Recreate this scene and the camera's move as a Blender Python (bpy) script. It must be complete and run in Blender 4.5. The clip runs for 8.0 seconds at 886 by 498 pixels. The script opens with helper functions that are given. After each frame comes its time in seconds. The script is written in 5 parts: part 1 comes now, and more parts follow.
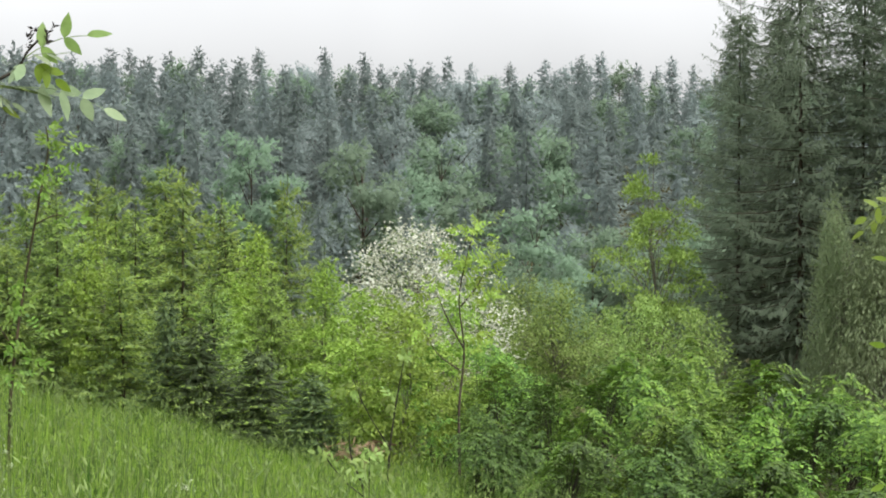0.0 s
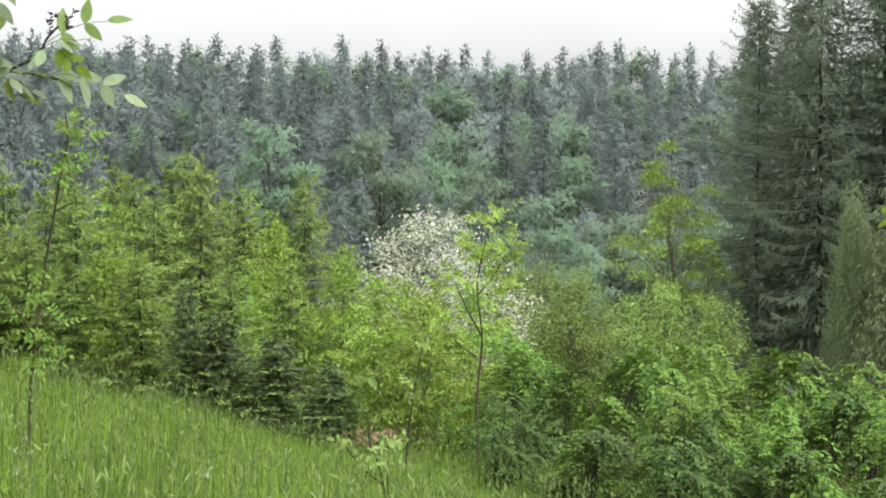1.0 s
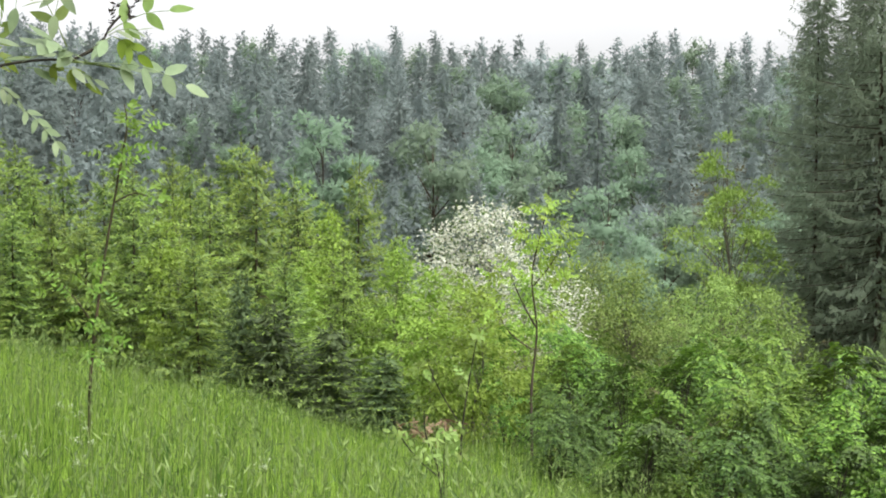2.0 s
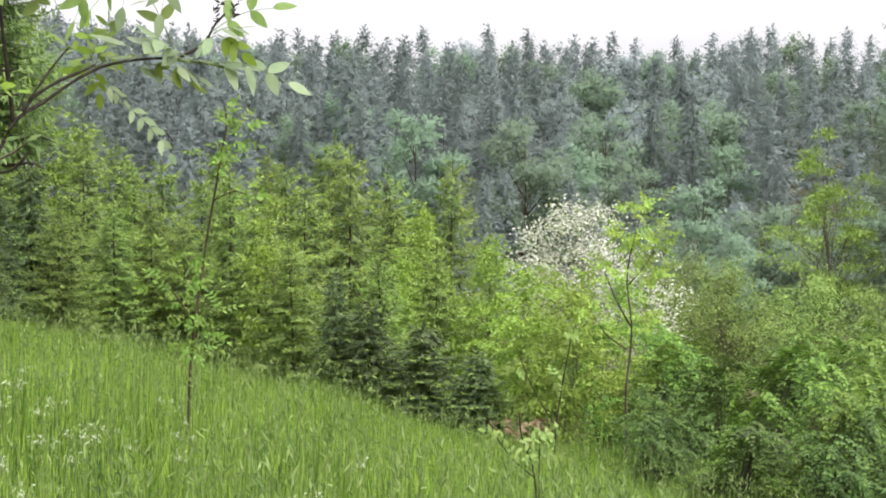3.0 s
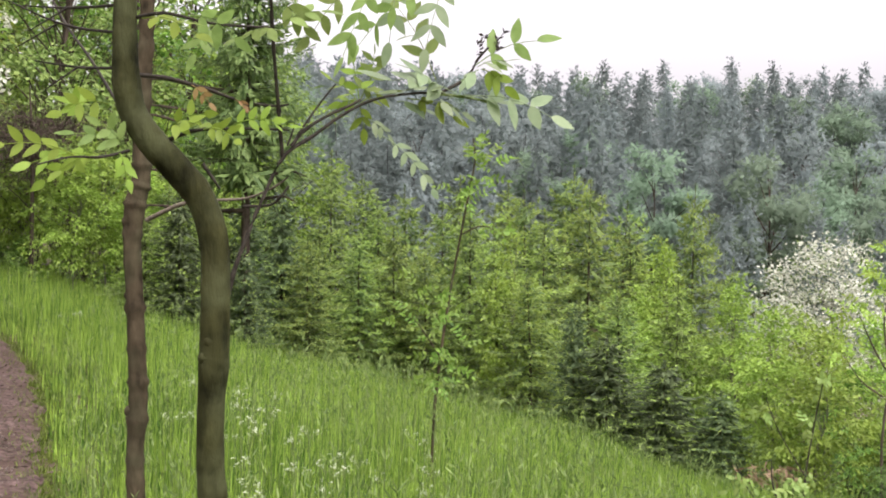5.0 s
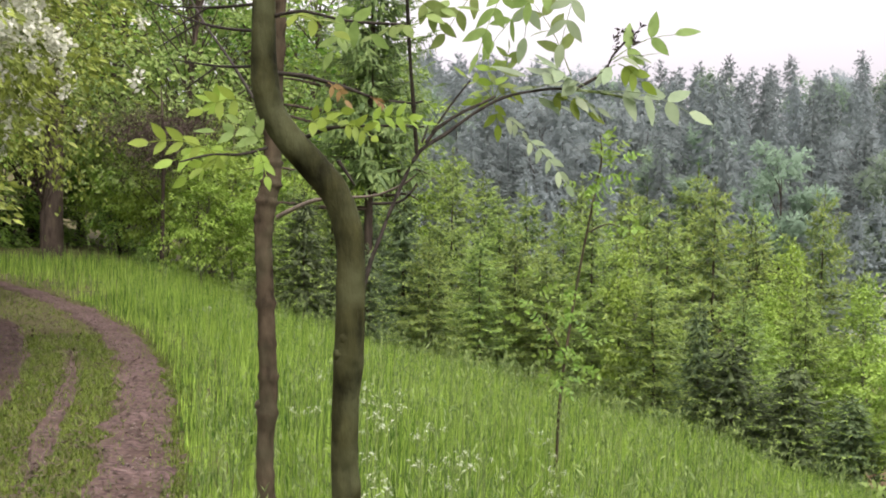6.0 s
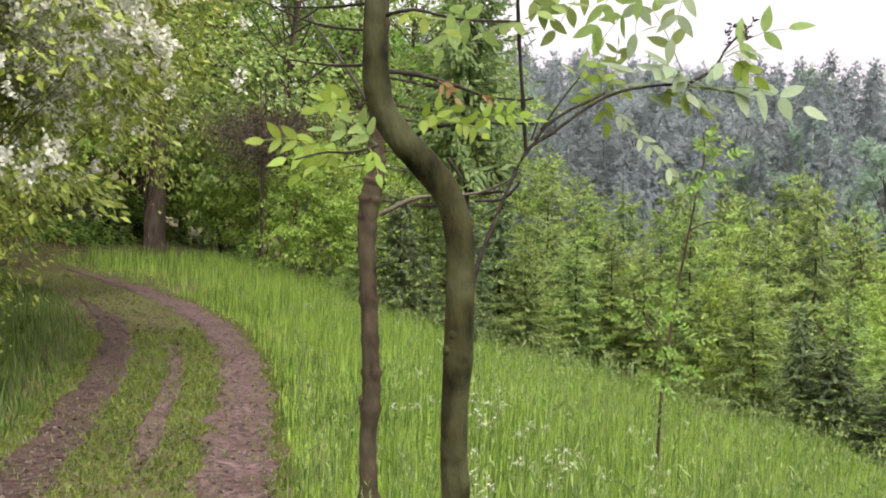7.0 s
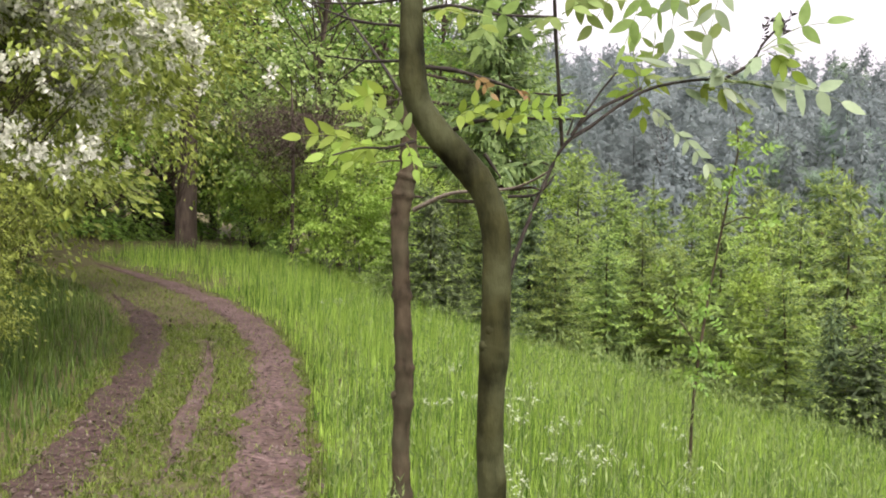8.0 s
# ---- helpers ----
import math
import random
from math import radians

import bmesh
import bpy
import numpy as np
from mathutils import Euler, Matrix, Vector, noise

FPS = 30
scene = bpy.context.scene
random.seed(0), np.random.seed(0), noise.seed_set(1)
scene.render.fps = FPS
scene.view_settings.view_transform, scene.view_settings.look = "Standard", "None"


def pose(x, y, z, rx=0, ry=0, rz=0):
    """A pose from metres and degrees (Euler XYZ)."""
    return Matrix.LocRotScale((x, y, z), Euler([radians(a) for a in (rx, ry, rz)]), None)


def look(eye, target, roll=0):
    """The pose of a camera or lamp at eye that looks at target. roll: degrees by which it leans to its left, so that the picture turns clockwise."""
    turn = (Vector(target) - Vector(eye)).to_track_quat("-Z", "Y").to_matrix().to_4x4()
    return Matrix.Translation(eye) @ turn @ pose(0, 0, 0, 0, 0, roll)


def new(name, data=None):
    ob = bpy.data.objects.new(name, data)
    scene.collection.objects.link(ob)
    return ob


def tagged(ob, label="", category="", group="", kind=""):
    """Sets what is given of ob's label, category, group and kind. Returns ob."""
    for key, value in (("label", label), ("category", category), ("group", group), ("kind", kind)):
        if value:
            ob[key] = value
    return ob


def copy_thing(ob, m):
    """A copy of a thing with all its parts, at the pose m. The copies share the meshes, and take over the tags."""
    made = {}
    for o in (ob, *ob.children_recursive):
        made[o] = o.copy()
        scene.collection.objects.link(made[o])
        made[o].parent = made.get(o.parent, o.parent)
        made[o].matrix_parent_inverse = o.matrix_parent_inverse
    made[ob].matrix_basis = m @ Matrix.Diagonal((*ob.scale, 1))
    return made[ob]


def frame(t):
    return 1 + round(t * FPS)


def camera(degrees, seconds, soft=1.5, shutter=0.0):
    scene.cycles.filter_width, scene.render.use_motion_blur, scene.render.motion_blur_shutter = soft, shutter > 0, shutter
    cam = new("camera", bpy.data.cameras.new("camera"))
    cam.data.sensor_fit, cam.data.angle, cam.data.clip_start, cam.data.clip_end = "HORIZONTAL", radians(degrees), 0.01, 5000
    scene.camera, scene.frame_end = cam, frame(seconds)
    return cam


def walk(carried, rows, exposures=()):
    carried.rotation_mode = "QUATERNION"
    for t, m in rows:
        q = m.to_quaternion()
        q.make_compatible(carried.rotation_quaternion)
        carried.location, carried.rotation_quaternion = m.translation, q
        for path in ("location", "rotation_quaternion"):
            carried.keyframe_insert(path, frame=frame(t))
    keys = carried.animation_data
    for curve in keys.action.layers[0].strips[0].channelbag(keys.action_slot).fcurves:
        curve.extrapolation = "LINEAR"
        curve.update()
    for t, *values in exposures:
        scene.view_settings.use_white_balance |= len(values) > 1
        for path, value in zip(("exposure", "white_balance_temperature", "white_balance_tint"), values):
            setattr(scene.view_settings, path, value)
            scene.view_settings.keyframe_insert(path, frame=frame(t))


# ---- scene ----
cam = camera(40.26, 8.0, soft=1.9)
walk(cam, [
    (0.0, pose(0.064, -0.157, 1.502, 87.445, 0, -10.319) @ pose(0, 0, 0, 0, 0, 0.081)),
    (0.5, pose(0.061, -0.146, 1.503, 87.161, 0, -10.126) @ pose(0, 0, 0, 0, 0, 0.089)),
    (1.0, pose(0.055, -0.124, 1.502, 86.841, 0, -9.509) @ pose(0, 0, 0, 0, 0, 0.103)),
    (1.5, pose(0.047, -0.100, 1.499, 86.570, 0, -8.510) @ pose(0, 0, 0, 0, 0, 0.104)),
    (3.0, pose(0.013, -0.024, 1.499, 86.334, 0, -2.655) @ pose(0, 0, 0, 0, 0, 0.011)),
    (3.5, pose(-0.001, 0.002, 1.500, 86.838, 0, 0.039) @ pose(0, 0, 0, 0, 0, -0.001)),
    (4.0, pose(-0.016, 0.027, 1.501, 87.529, 0, 2.971) @ pose(0, 0, 0, 0, 0, 0.098)),
    (4.5, pose(-0.033, 0.050, 1.502, 87.885, 0, 5.685) @ pose(0, 0, 0, 0, 0, 0.282)),
    (6.0, pose(-0.087, 0.087, 1.501, 87.776, 0, 14.184) @ pose(0, 0, 0, 0, 0, 0.528)),
    (6.5, pose(-0.103, 0.083, 1.500, 87.737, 0, 16.654) @ pose(0, 0, 0, 0, 0, 0.477)),
    (7.0, pose(-0.116, 0.072, 1.499, 87.639, 0, 18.656) @ pose(0, 0, 0, 0, 0, 0.473)),
    (7.5, pose(-0.125, 0.061, 1.499, 87.552, 0, 19.706) @ pose(0, 0, 0, 0, 0, 0.509)),
    (8.0, pose(-0.129, 0.064, 1.498, 87.428, 0, 20.041) @ pose(0, 0, 0, 0, 0, 0.436)),
], exposures=((0.0, 0.64, 6500, 10), (1.0, 0.76, 6500, 10), (1.5, 0.84, 6500, 10), (3.0, 0.93, 6500, 15), (4.5, 0.89, 6550, 20), (6.0, 0.84, 6600, 24), (7.0, 0.95, 6600, 25), (8.0, 1.05, 6600, 25)))

# ---------------------------------------------------------------- light
SUN_EL, SUN_AZ = radians(58), radians(140)
world = bpy.data.worlds.new("overcast_sky")
scene.world = world
world.use_nodes = True
wn, wl = world.node_tree.nodes, world.node_tree.links
wn.clear()
sky = wn.new("ShaderNodeTexSky")
sky.sky_type, sky.sun_disc = "NISHITA", False
sky.sun_elevation, sky.sun_rotation = SUN_EL, SUN_AZ
sky.air_density, sky.dust_density, sky.ozone_density = 1.0, 1.0, 1.0
grey = wn.new("ShaderNodeHueSaturation")
grey.inputs["Saturation"].default_value = 0.07
grey.inputs["Value"].default_value = 1.5
cloud = wn.new("ShaderNodeTexNoise")
cloud.inputs["Scale"].default_value, cloud.inputs["Detail"].default_value = 2.2, 4
ramp = wn.new("ShaderNodeMapRange")
ramp.inputs["From Min"].default_value, ramp.inputs["From Max"].default_value = 0.3, 0.7
ramp.inputs["To Min"].default_value, ramp.inputs["To Max"].default_value = 0.9, 1.1
mul = wn.new("ShaderNodeMix")
mul.data_type, mul.blend_type = "RGBA", "MULTIPLY"
mul.inputs["Factor"].default_value = 1.0
# an overcast sky is brighter overhead than at the horizon
sky_at = wn.new("ShaderNodeTexCoord")
sky_z = wn.new("ShaderNodeSeparateXYZ")
climb = wn.new("ShaderNodeMapRange")
climb.inputs["From Min"].default_value, climb.inputs["From Max"].default_value = 0.1, 0.9
climb.inputs["To Min"].default_value, climb.inputs["To Max"].default_value = 0.42, 2.1
mul2 = wn.new("ShaderNodeMix")
mul2.data_type, mul2.blend_type = "RGBA", "MULTIPLY"
mul2.inputs["Factor"].default_value = 1.0
wl.new(sky_at.outputs["Generated"], sky_z.inputs[0])
wl.new(sky_z.outputs["Z"], climb.inputs["Value"])
wl.new(mul.outputs["Result"], mul2.inputs["A"])
wl.new(climb.outputs["Result"], mul2.inputs["B"])
back = wn.new("ShaderNodeBackground")
back.inputs["Strength"].default_value = 0.15
wout = wn.new("ShaderNodeOutputWorld")
wl.new(sky.outputs["Color"], grey.inputs["Color"])
wl.new(cloud.outputs["Fac"], ramp.inputs["Value"])
wl.new(grey.outputs["Color"], mul.inputs["A"])
wl.new(ramp.outputs["Result"], mul.inputs["B"])
wl.new(mul2.outputs["Result"], back.inputs["Color"])
wl.new(back.outputs["Background"], wout.inputs["Surface"])
sun = new("sun", bpy.data.lights.new("sun", "SUN"))
sun.data.energy, sun.data.angle, sun.data.color = 1.5, radians(25), (1.0, 0.97, 0.92)
sun.matrix_world = look((0, 0, 60), (-60 * math.cos(SUN_EL) * math.sin(SUN_AZ), -60 * math.cos(SUN_EL) * math.cos(SUN_AZ), 60 - 60 * math.sin(SUN_EL)))


# ---------------------------------------------------------------- materials
def nodes_of(name):
    m = bpy.data.materials.new(name)
    m.use_nodes = True
    n = m.node_tree.nodes
    return m, n, m.node_tree.links, n["Principled BSDF"], n["Material Output"]


def foliage(name, dark, light, trans=0.3, rough=0.5, hue=0.012, grain=1.3, vary=0.95):
    """Leaves or needles: colour drifts from leaf to leaf, in patches and from plant to plant; light shines through."""
    m, n, l, bsdf, out = nodes_of(name)
    geo = n.new("ShaderNodeNewGeometry")
    info = n.new("ShaderNodeObjectInfo")
    tex = n.new("ShaderNodeTexNoise")
    tex.inputs["Scale"].default_value, tex.inputs["Detail"].default_value = grain, 4
    coord = n.new("ShaderNodeTexCoord")
    l.new(coord.outputs["Object"], tex.inputs["Vector"])
    add = n.new("ShaderNodeMath")
    add.operation = "MULTIPLY_ADD"
    l.new(tex.outputs["Fac"], add.inputs[0])
    add.inputs[1].default_value = 0.9
    add2 = n.new("ShaderNodeMath")
    add2.operation = "MULTIPLY_ADD"
    l.new(geo.outputs["Random Per Island"], add2.inputs[0])
    add2.inputs[1].default_value = vary
    add2.inputs[2].default_value = -0.475 * vary
    l.new(add2.outputs[0], add.inputs[2])
    mix = n.new("ShaderNodeMix")
    mix.data_type = "RGBA"
    mix.inputs["A"].default_value, mix.inputs["B"].default_value = (*dark, 1), (*light, 1)
    l.new(add.outputs[0], mix.inputs["Factor"])
    shift = n.new("ShaderNodeMapRange")
    shift.inputs["To Min"].default_value, shift.inputs["To Max"].default_value = 0.5 - hue, 0.5 + hue
    l.new(info.outputs["Random"], shift.inputs["Value"])
    value = n.new("ShaderNodeMapRange")
    value.inputs["To Min"].default_value, value.inputs["To Max"].default_value = 0.82, 1.18
    l.new(info.outputs["Random"], value.inputs["Value"])
    hsv = n.new("ShaderNodeHueSaturation")
    l.new(mix.outputs["Result"], hsv.inputs["Color"])
    l.new(shift.outputs[0], hsv.inputs["Hue"])
    l.new(value.outputs[0], hsv.inputs["Value"])
    l.new(hsv.outputs[0], bsdf.inputs["Base Color"])
    bsdf.inputs["Roughness"].default_value = rough
    bsdf.inputs["Specular IOR Level"].default_value = 0.22
    tr = n.new("ShaderNodeBsdfTranslucent")
    l.new(hsv.outputs[0], tr.inputs["Color"])
    blend = n.new("ShaderNodeMixShader")
    blend.inputs["Fac"].default_value = trans
    l.new(bsdf.outputs[0], blend.inputs[1])
    l.new(tr.outputs[0], blend.inputs[2])
    l.new(blend.outputs[0], out.inputs["Surface"])
    return m


def grained(name, dark, light, scale=8.0, rough=0.85, bump=0.3, stretch=(1, 1, 1), dirt=None, dirt_scale=1.2):
    """Bark, soil or stone: two scales of colour and a fine relief."""
    m, n, l, bsdf, out = nodes_of(name)
    coord = n.new("ShaderNodeTexCoord")
    place = n.new("ShaderNodeMapping")
    place.inputs["Scale"].default_value = stretch
    l.new(coord.outputs["Object"], place.inputs["Vector"])
    fine, wide = n.new("ShaderNodeTexNoise"), n.new("ShaderNodeTexNoise")
    fine.inputs["Scale"].default_value, fine.inputs["Detail"].default_value = scale, 7
    wide.inputs["Scale"].default_value, wide.inputs["Detail"].default_value = dirt_scale, 4
    l.new(place.outputs[0], fine.inputs["Vector"])
    l.new(coord.outputs["Object"], wide.inputs["Vector"])
    grow = n.new("ShaderNodeMapRange")
    grow.inputs["From Min"].default_value, grow.inputs["From Max"].default_value = 0.3, 0.7
    l.new(fine.outputs["Fac"], grow.inputs["Value"])
    mix = n.new("ShaderNodeMix")
    mix.data_type = "RGBA"
    mix.inputs["A"].default_value, mix.inputs["B"].default_value = (*dark, 1), (*light, 1)
    l.new(grow.outputs[0], mix.inputs["Factor"])
    spot = n.new("ShaderNodeMapRange")
    spot.inputs["From Min"].default_value, spot.inputs["From Max"].default_value = 0.45, 0.7
    l.new(wide.outputs["Fac"], spot.inputs["Value"])
    mix2 = n.new("ShaderNodeMix")
    mix2.data_type = "RGBA"
    l.new(spot.outputs[0], mix2.inputs["Factor"])
    l.new(mix.outputs["Result"], mix2.inputs["A"])
    mix2.inputs["B"].default_value = (*(dirt or dark), 1)
    l.new(mix2.outputs["Result"], bsdf.inputs["Base Color"])
    bsdf.inputs["Roughness"].default_value = rough
    bsdf.inputs["Specular IOR Level"].default_value = 0.08
    b = n.new("ShaderNodeBump")
    b.inputs["Strength"].default_value, b.inputs["Distance"].default_value = bump, 0.02
    l.new(fine.outputs["Fac"], b.inputs["Height"])
    l.new(b.outputs[0], bsdf.inputs["Normal"])
    return m


GRASS = foliage("grass_blades", (0.028, 0.085, 0.008), (0.35, 0.50, 0.085), 0.42, 0.55)
# bank grass: the shade under the cherry is painted into this darker green
GRASS_SHADE = foliage("shade_darkened_grass", (0.03, 0.06, 0.010), (0.125, 0.19, 0.034), 0.3, 0.5)
GRASS_DRY = foliage("grass_seed_heads", (0.075, 0.12, 0.03), (0.22, 0.28, 0.09), 0.3, 0.6)
TURF = foliage("short_turf", (0.05, 0.095, 0.010), (0.175, 0.25, 0.038), 0.3, 0.5)
SPRUCE = foliage("young_spruce_needles", (0.075, 0.127, 0.038), (0.24, 0.33, 0.105), 0.38, 0.5, vary=0.8)
# dark spruces: shade among the plantation is painted into the needle colour too
SPRUCE_DARK = foliage("dark_needles_with_shade", (0.05, 0.082, 0.032), (0.135, 0.185, 0.075), 0.3, 0.5)
SHOOT = foliage("new_spruce_shoots", (0.19, 0.29, 0.05), (0.36, 0.48, 0.12), 0.45, 0.5, vary=0.7)
# old spruces: needle colour lifted to paint in the haze before them
OLD_SPRUCE = foliage("haze_paled_old_needles", (0.165, 0.212, 0.145), (0.265, 0.325, 0.22), 0.55, 0.8, 0.012, 1.3, 0.2)
# hillside foliage: valley haze painted in as paler, greyer base colours
FAR_SPRUCE = foliage("hazed_conifer_needles", (0.215, 0.262, 0.245), (0.288, 0.34, 0.32), 0.6, 0.9, 0.02, 0.3, 0.08)
FAR_LEAF = foliage("hazed_hillside_leaves", (0.165, 0.24, 0.165), (0.25, 0.34, 0.22), 0.6, 0.8, 0.015, 0.4, 0.2)
LEAF = foliage("broad_leaves", (0.045, 0.105, 0.014), (0.215, 0.35, 0.056), 0.36, 0.42)
LEAF_BRIGHT = foliage("fresh_leaves", (0.14, 0.24, 0.03), (0.34, 0.48, 0.09), 0.4, 0.42)
LEAF_SOFT = foliage("soft_green_leaves", (0.125, 0.205, 0.05), (0.31, 0.425, 0.12), 0.38, 0.5)
# shrub leaves darkened so the colour carries the shade low in the shrubs
LEAF_DARK = foliage("shade_darkened_leaves", (0.03, 0.07, 0.013), (0.125, 0.22, 0.045), 0.3, 0.42)
LEAF_GREY = foliage("grey_green_leaves", (0.15, 0.20, 0.10), (0.28, 0.345, 0.18), 0.5, 0.6, vary=0.3)
LEAF_YELLOW = foliage("yellow_green_leaves", (0.14, 0.21, 0.04), (0.30, 0.40, 0.10), 0.35, 0.5)
ASH_LEAF = foliage("ash_leaflets", (0.09, 0.15, 0.025), (0.27, 0.37, 0.11), 0.5, 0.5, 0.012, 38)
ASH_YOUNG = foliage("young_ash_leaflets", (0.125, 0.20, 0.02), (0.26, 0.37, 0.055), 0.5, 0.45, 0.012, 38)
ASH_BACK = foliage("pale_leaflets", (0.17, 0.245, 0.125), (0.32, 0.40, 0.23), 0.45, 0.4, 0.012, 38)
RUST_LEAF = foliage("rusty_leaves", (0.17, 0.10, 0.035), (0.30, 0.20, 0.08), 0.4, 0.5)
UMBEL = foliage("greenish_white_umbels", (0.33, 0.39, 0.22), (0.56, 0.62, 0.44), 0.3, 0.6, 0.0)
CHERRY_LEAF = foliage("cherry_leaves", (0.09, 0.135, 0.022), (0.34, 0.43, 0.08), 0.34, 0.4)
BLOSSOM = foliage("white_blossom", (0.42, 0.44, 0.33), (0.66, 0.67, 0.58), 0.3, 0.6, 0.0)
BRACKEN = foliage("dead_bracken", (0.17, 0.12, 0.06), (0.36, 0.27, 0.16), 0.3, 0.7)
BARK_ASH = grained("ash_bark", (0.007, 0.0075, 0.0022), (0.048, 0.049, 0.017), 26, 0.75, 0.9, (1, 1, 0.45), (0.058, 0.064, 0.028), 9)
BARK_RED = grained("reddish_bark", (0.019, 0.0145, 0.008), (0.08, 0.062, 0.037), 22, 0.8, 0.7, (1, 1, 0.5), (0.05, 0.048, 0.026), 6)
BARK = grained("dark_bark", (0.035, 0.027, 0.02), (0.11, 0.085, 0.065), 9, 0.9, 0.6, (1, 1, 0.25), (0.06, 0.05, 0.035), 2)
BARK_GREY = grained("grey_bark", (0.10, 0.09, 0.075), (0.22, 0.20, 0.165), 14, 0.85, 0.4, (1, 1, 0.4), (0.12, 0.12, 0.08), 3)
TWIG = grained("dark_twig_bark", (0.020, 0.017, 0.013), (0.058, 0.05, 0.038), 60, 0.7, 0.2)
TWIG_PALE = grained("dead_twig", (0.09, 0.075, 0.055), (0.2, 0.17, 0.13), 60, 0.8, 0.2)
STALK = grained("green_stalk", (0.12, 0.17, 0.05), (0.2, 0.26, 0.09), 40, 0.6, 0.1)
SOIL = grained("meadow_soil", (0.045, 0.042, 0.018), (0.10, 0.10, 0.04), 24, 0.95, 0.5, (1, 1, 1), (0.06, 0.045, 0.025), 0.8)
DIRT = grained("packed_reddish_dirt", (0.028, 0.018, 0.016), (0.145, 0.10, 0.085), 22, 0.9, 1.0, (1, 1, 1), (0.055, 0.037, 0.027), 2.2)
# the left rut's dirt: same grain, darker and a little smoother
DIRT_DARK = grained("darker_reddish_dirt", (0.02, 0.0125, 0.011), (0.085, 0.055, 0.046), 22, 0.75, 1.0, (1, 1, 1), (0.04, 0.028, 0.02), 2.2)
STONE = grained("small_stones", (0.10, 0.075, 0.062), (0.21, 0.17, 0.145), 30, 0.85, 0.3)


# ---------------------------------------------------------------- mesh helpers
rng = np.random.default_rng(7)


def unit(a):
    return a / np.maximum(np.linalg.norm(a, axis=-1, keepdims=True), 1e-9)


def raw_mesh(name, verts, faces, mat, smooth=False):
    """A mesh from arrays: verts (n, 3), faces (m, 3) or (m, 4)."""
    verts, faces = np.asarray(verts, np.float32), np.asarray(faces, np.int32)
    k = faces.shape[1]
    me = bpy.data.meshes.new(name)
    me.vertices.add(len(verts))
    me.vertices.foreach_set("co", verts.ravel())
    me.loops.add(faces.size)
    me.loops.foreach_set("vertex_index", faces.ravel())
    me.polygons.add(len(faces))
    me.polygons.foreach_set("loop_start", np.arange(0, faces.size, k, dtype=np.int32))
    me.polygons.foreach_set("use_smooth", np.full(len(faces), smooth))
    me.materials.append(mat)
    me.update(calc_edges=True)
    return me


def part(name, mesh, parent, label="", kind=""):
    ob = new(name, mesh)
    ob.parent = parent
    return tagged(ob, label, kind=kind)


def thing(name, x, y, label, category, group="", kind="", z=None):
    ob = new(name)
    ob.location = (x, y, ground_z(x, y) if z is None else z)
    ob.empty_display_size = 0.2
    return tagged(ob, label, category, group, kind)


def leaf_arrays(base, way, face, length, width, fold=0.15):
    """Folded pointed leaves, two triangles each."""
    way = unit(way)
    side = unit(np.cross(way, face))
    top = np.cross(side, way)
    length, width = np.broadcast_to(length, len(base))[:, None], np.broadcast_to(width, len(base))[:, None]
    mid = base + way * length * 0.45 + top * width * fold
    v = np.stack([base, mid + side * width * 0.5, base + way * length, mid - side * width * 0.5], 1).reshape(-1, 3)
    i = np.arange(len(base))[:, None] * 4
    return v, np.concatenate([i + [0, 1, 2], i + [0, 2, 3]], 1).reshape(-1, 3)


def tube_arrays(lines, sides=6):
    """Tapered tubes: lines is a list of (points (n, 3), radii (n,))."""
    vs, fs, off = [], [], 0
    ring = np.linspace(0, 2 * np.pi, sides, endpoint=False)
    for pts, rad in lines:
        pts = np.asarray(pts, float)
        rad = np.broadcast_to(rad, len(pts))
        t = unit(np.gradient(pts, axis=0))
        ref = np.where(np.abs(t[:, 2:3]) > 0.9, [[1.0, 0, 0]], [[0, 0, 1.0]])
        a = unit(np.cross(t, ref))
        b = np.cross(t, a)
        v = pts[:, None] + rad[:, None, None] * (np.cos(ring)[None, :, None] * a[:, None] + np.sin(ring)[None, :, None] * b[:, None])
        n = len(pts)
        i = (np.arange(n - 1)[:, None] * sides + np.arange(sides)[None]).ravel()
        j = (np.arange(n - 1)[:, None] * sides + (np.arange(sides)[None] + 1) % sides).ravel()
        vs.append(v.reshape(-1, 3))
        fs.append(np.stack([i, j, j + sides, i + sides], 1) + off)
        off += n * sides
    return np.concatenate(vs), np.concatenate(fs)


def curve_pts(ctrl, n):
    """A smooth line through control points (rows may carry a radius too)."""
    c = np.asarray(ctrl, float)
    k = len(c)
    out = []
    for u in np.linspace(0, k - 1, n):
        i = min(int(u), k - 2)
        f = u - i
        p0, p1, p2, p3 = c[max(i - 1, 0)], c[i], c[i + 1], c[min(i + 2, k - 1)]
        out.append(0.5 * (2 * p1 + (p2 - p0) * f + (2 * p0 - 5 * p1 + 4 * p2 - p3) * f**2 + (3 * p1 - p0 - 3 * p2 + p3) * f**3))
    return np.array(out)


# ---------------------------------------------------------------- ground
# The slope falls along (0.85, 0.53), from the track across the meadow to the valley, and climbs again as the wooded hill.
FALL_S = (-60, -14, -5, -3.4, -2.8, 0.8, 1.5, 2.8, 5, 10.8, 14, 25, 45, 80, 110, 200, 260, 900)
FALL_Z = (9, 3, 0.8, 0.2, 0, 0, -0.1, -0.4, -1.1, -2.7, -3.4, -6, -9.5, -12, -11.5, -9, -8, 0)
fine_s = np.linspace(-60, 300, 3601)
fine_z = np.interp(fine_s, FALL_S, FALL_Z)
fine_z = np.convolve(np.pad(fine_z, 6, mode="edge"), np.ones(13) / 13, "valid")


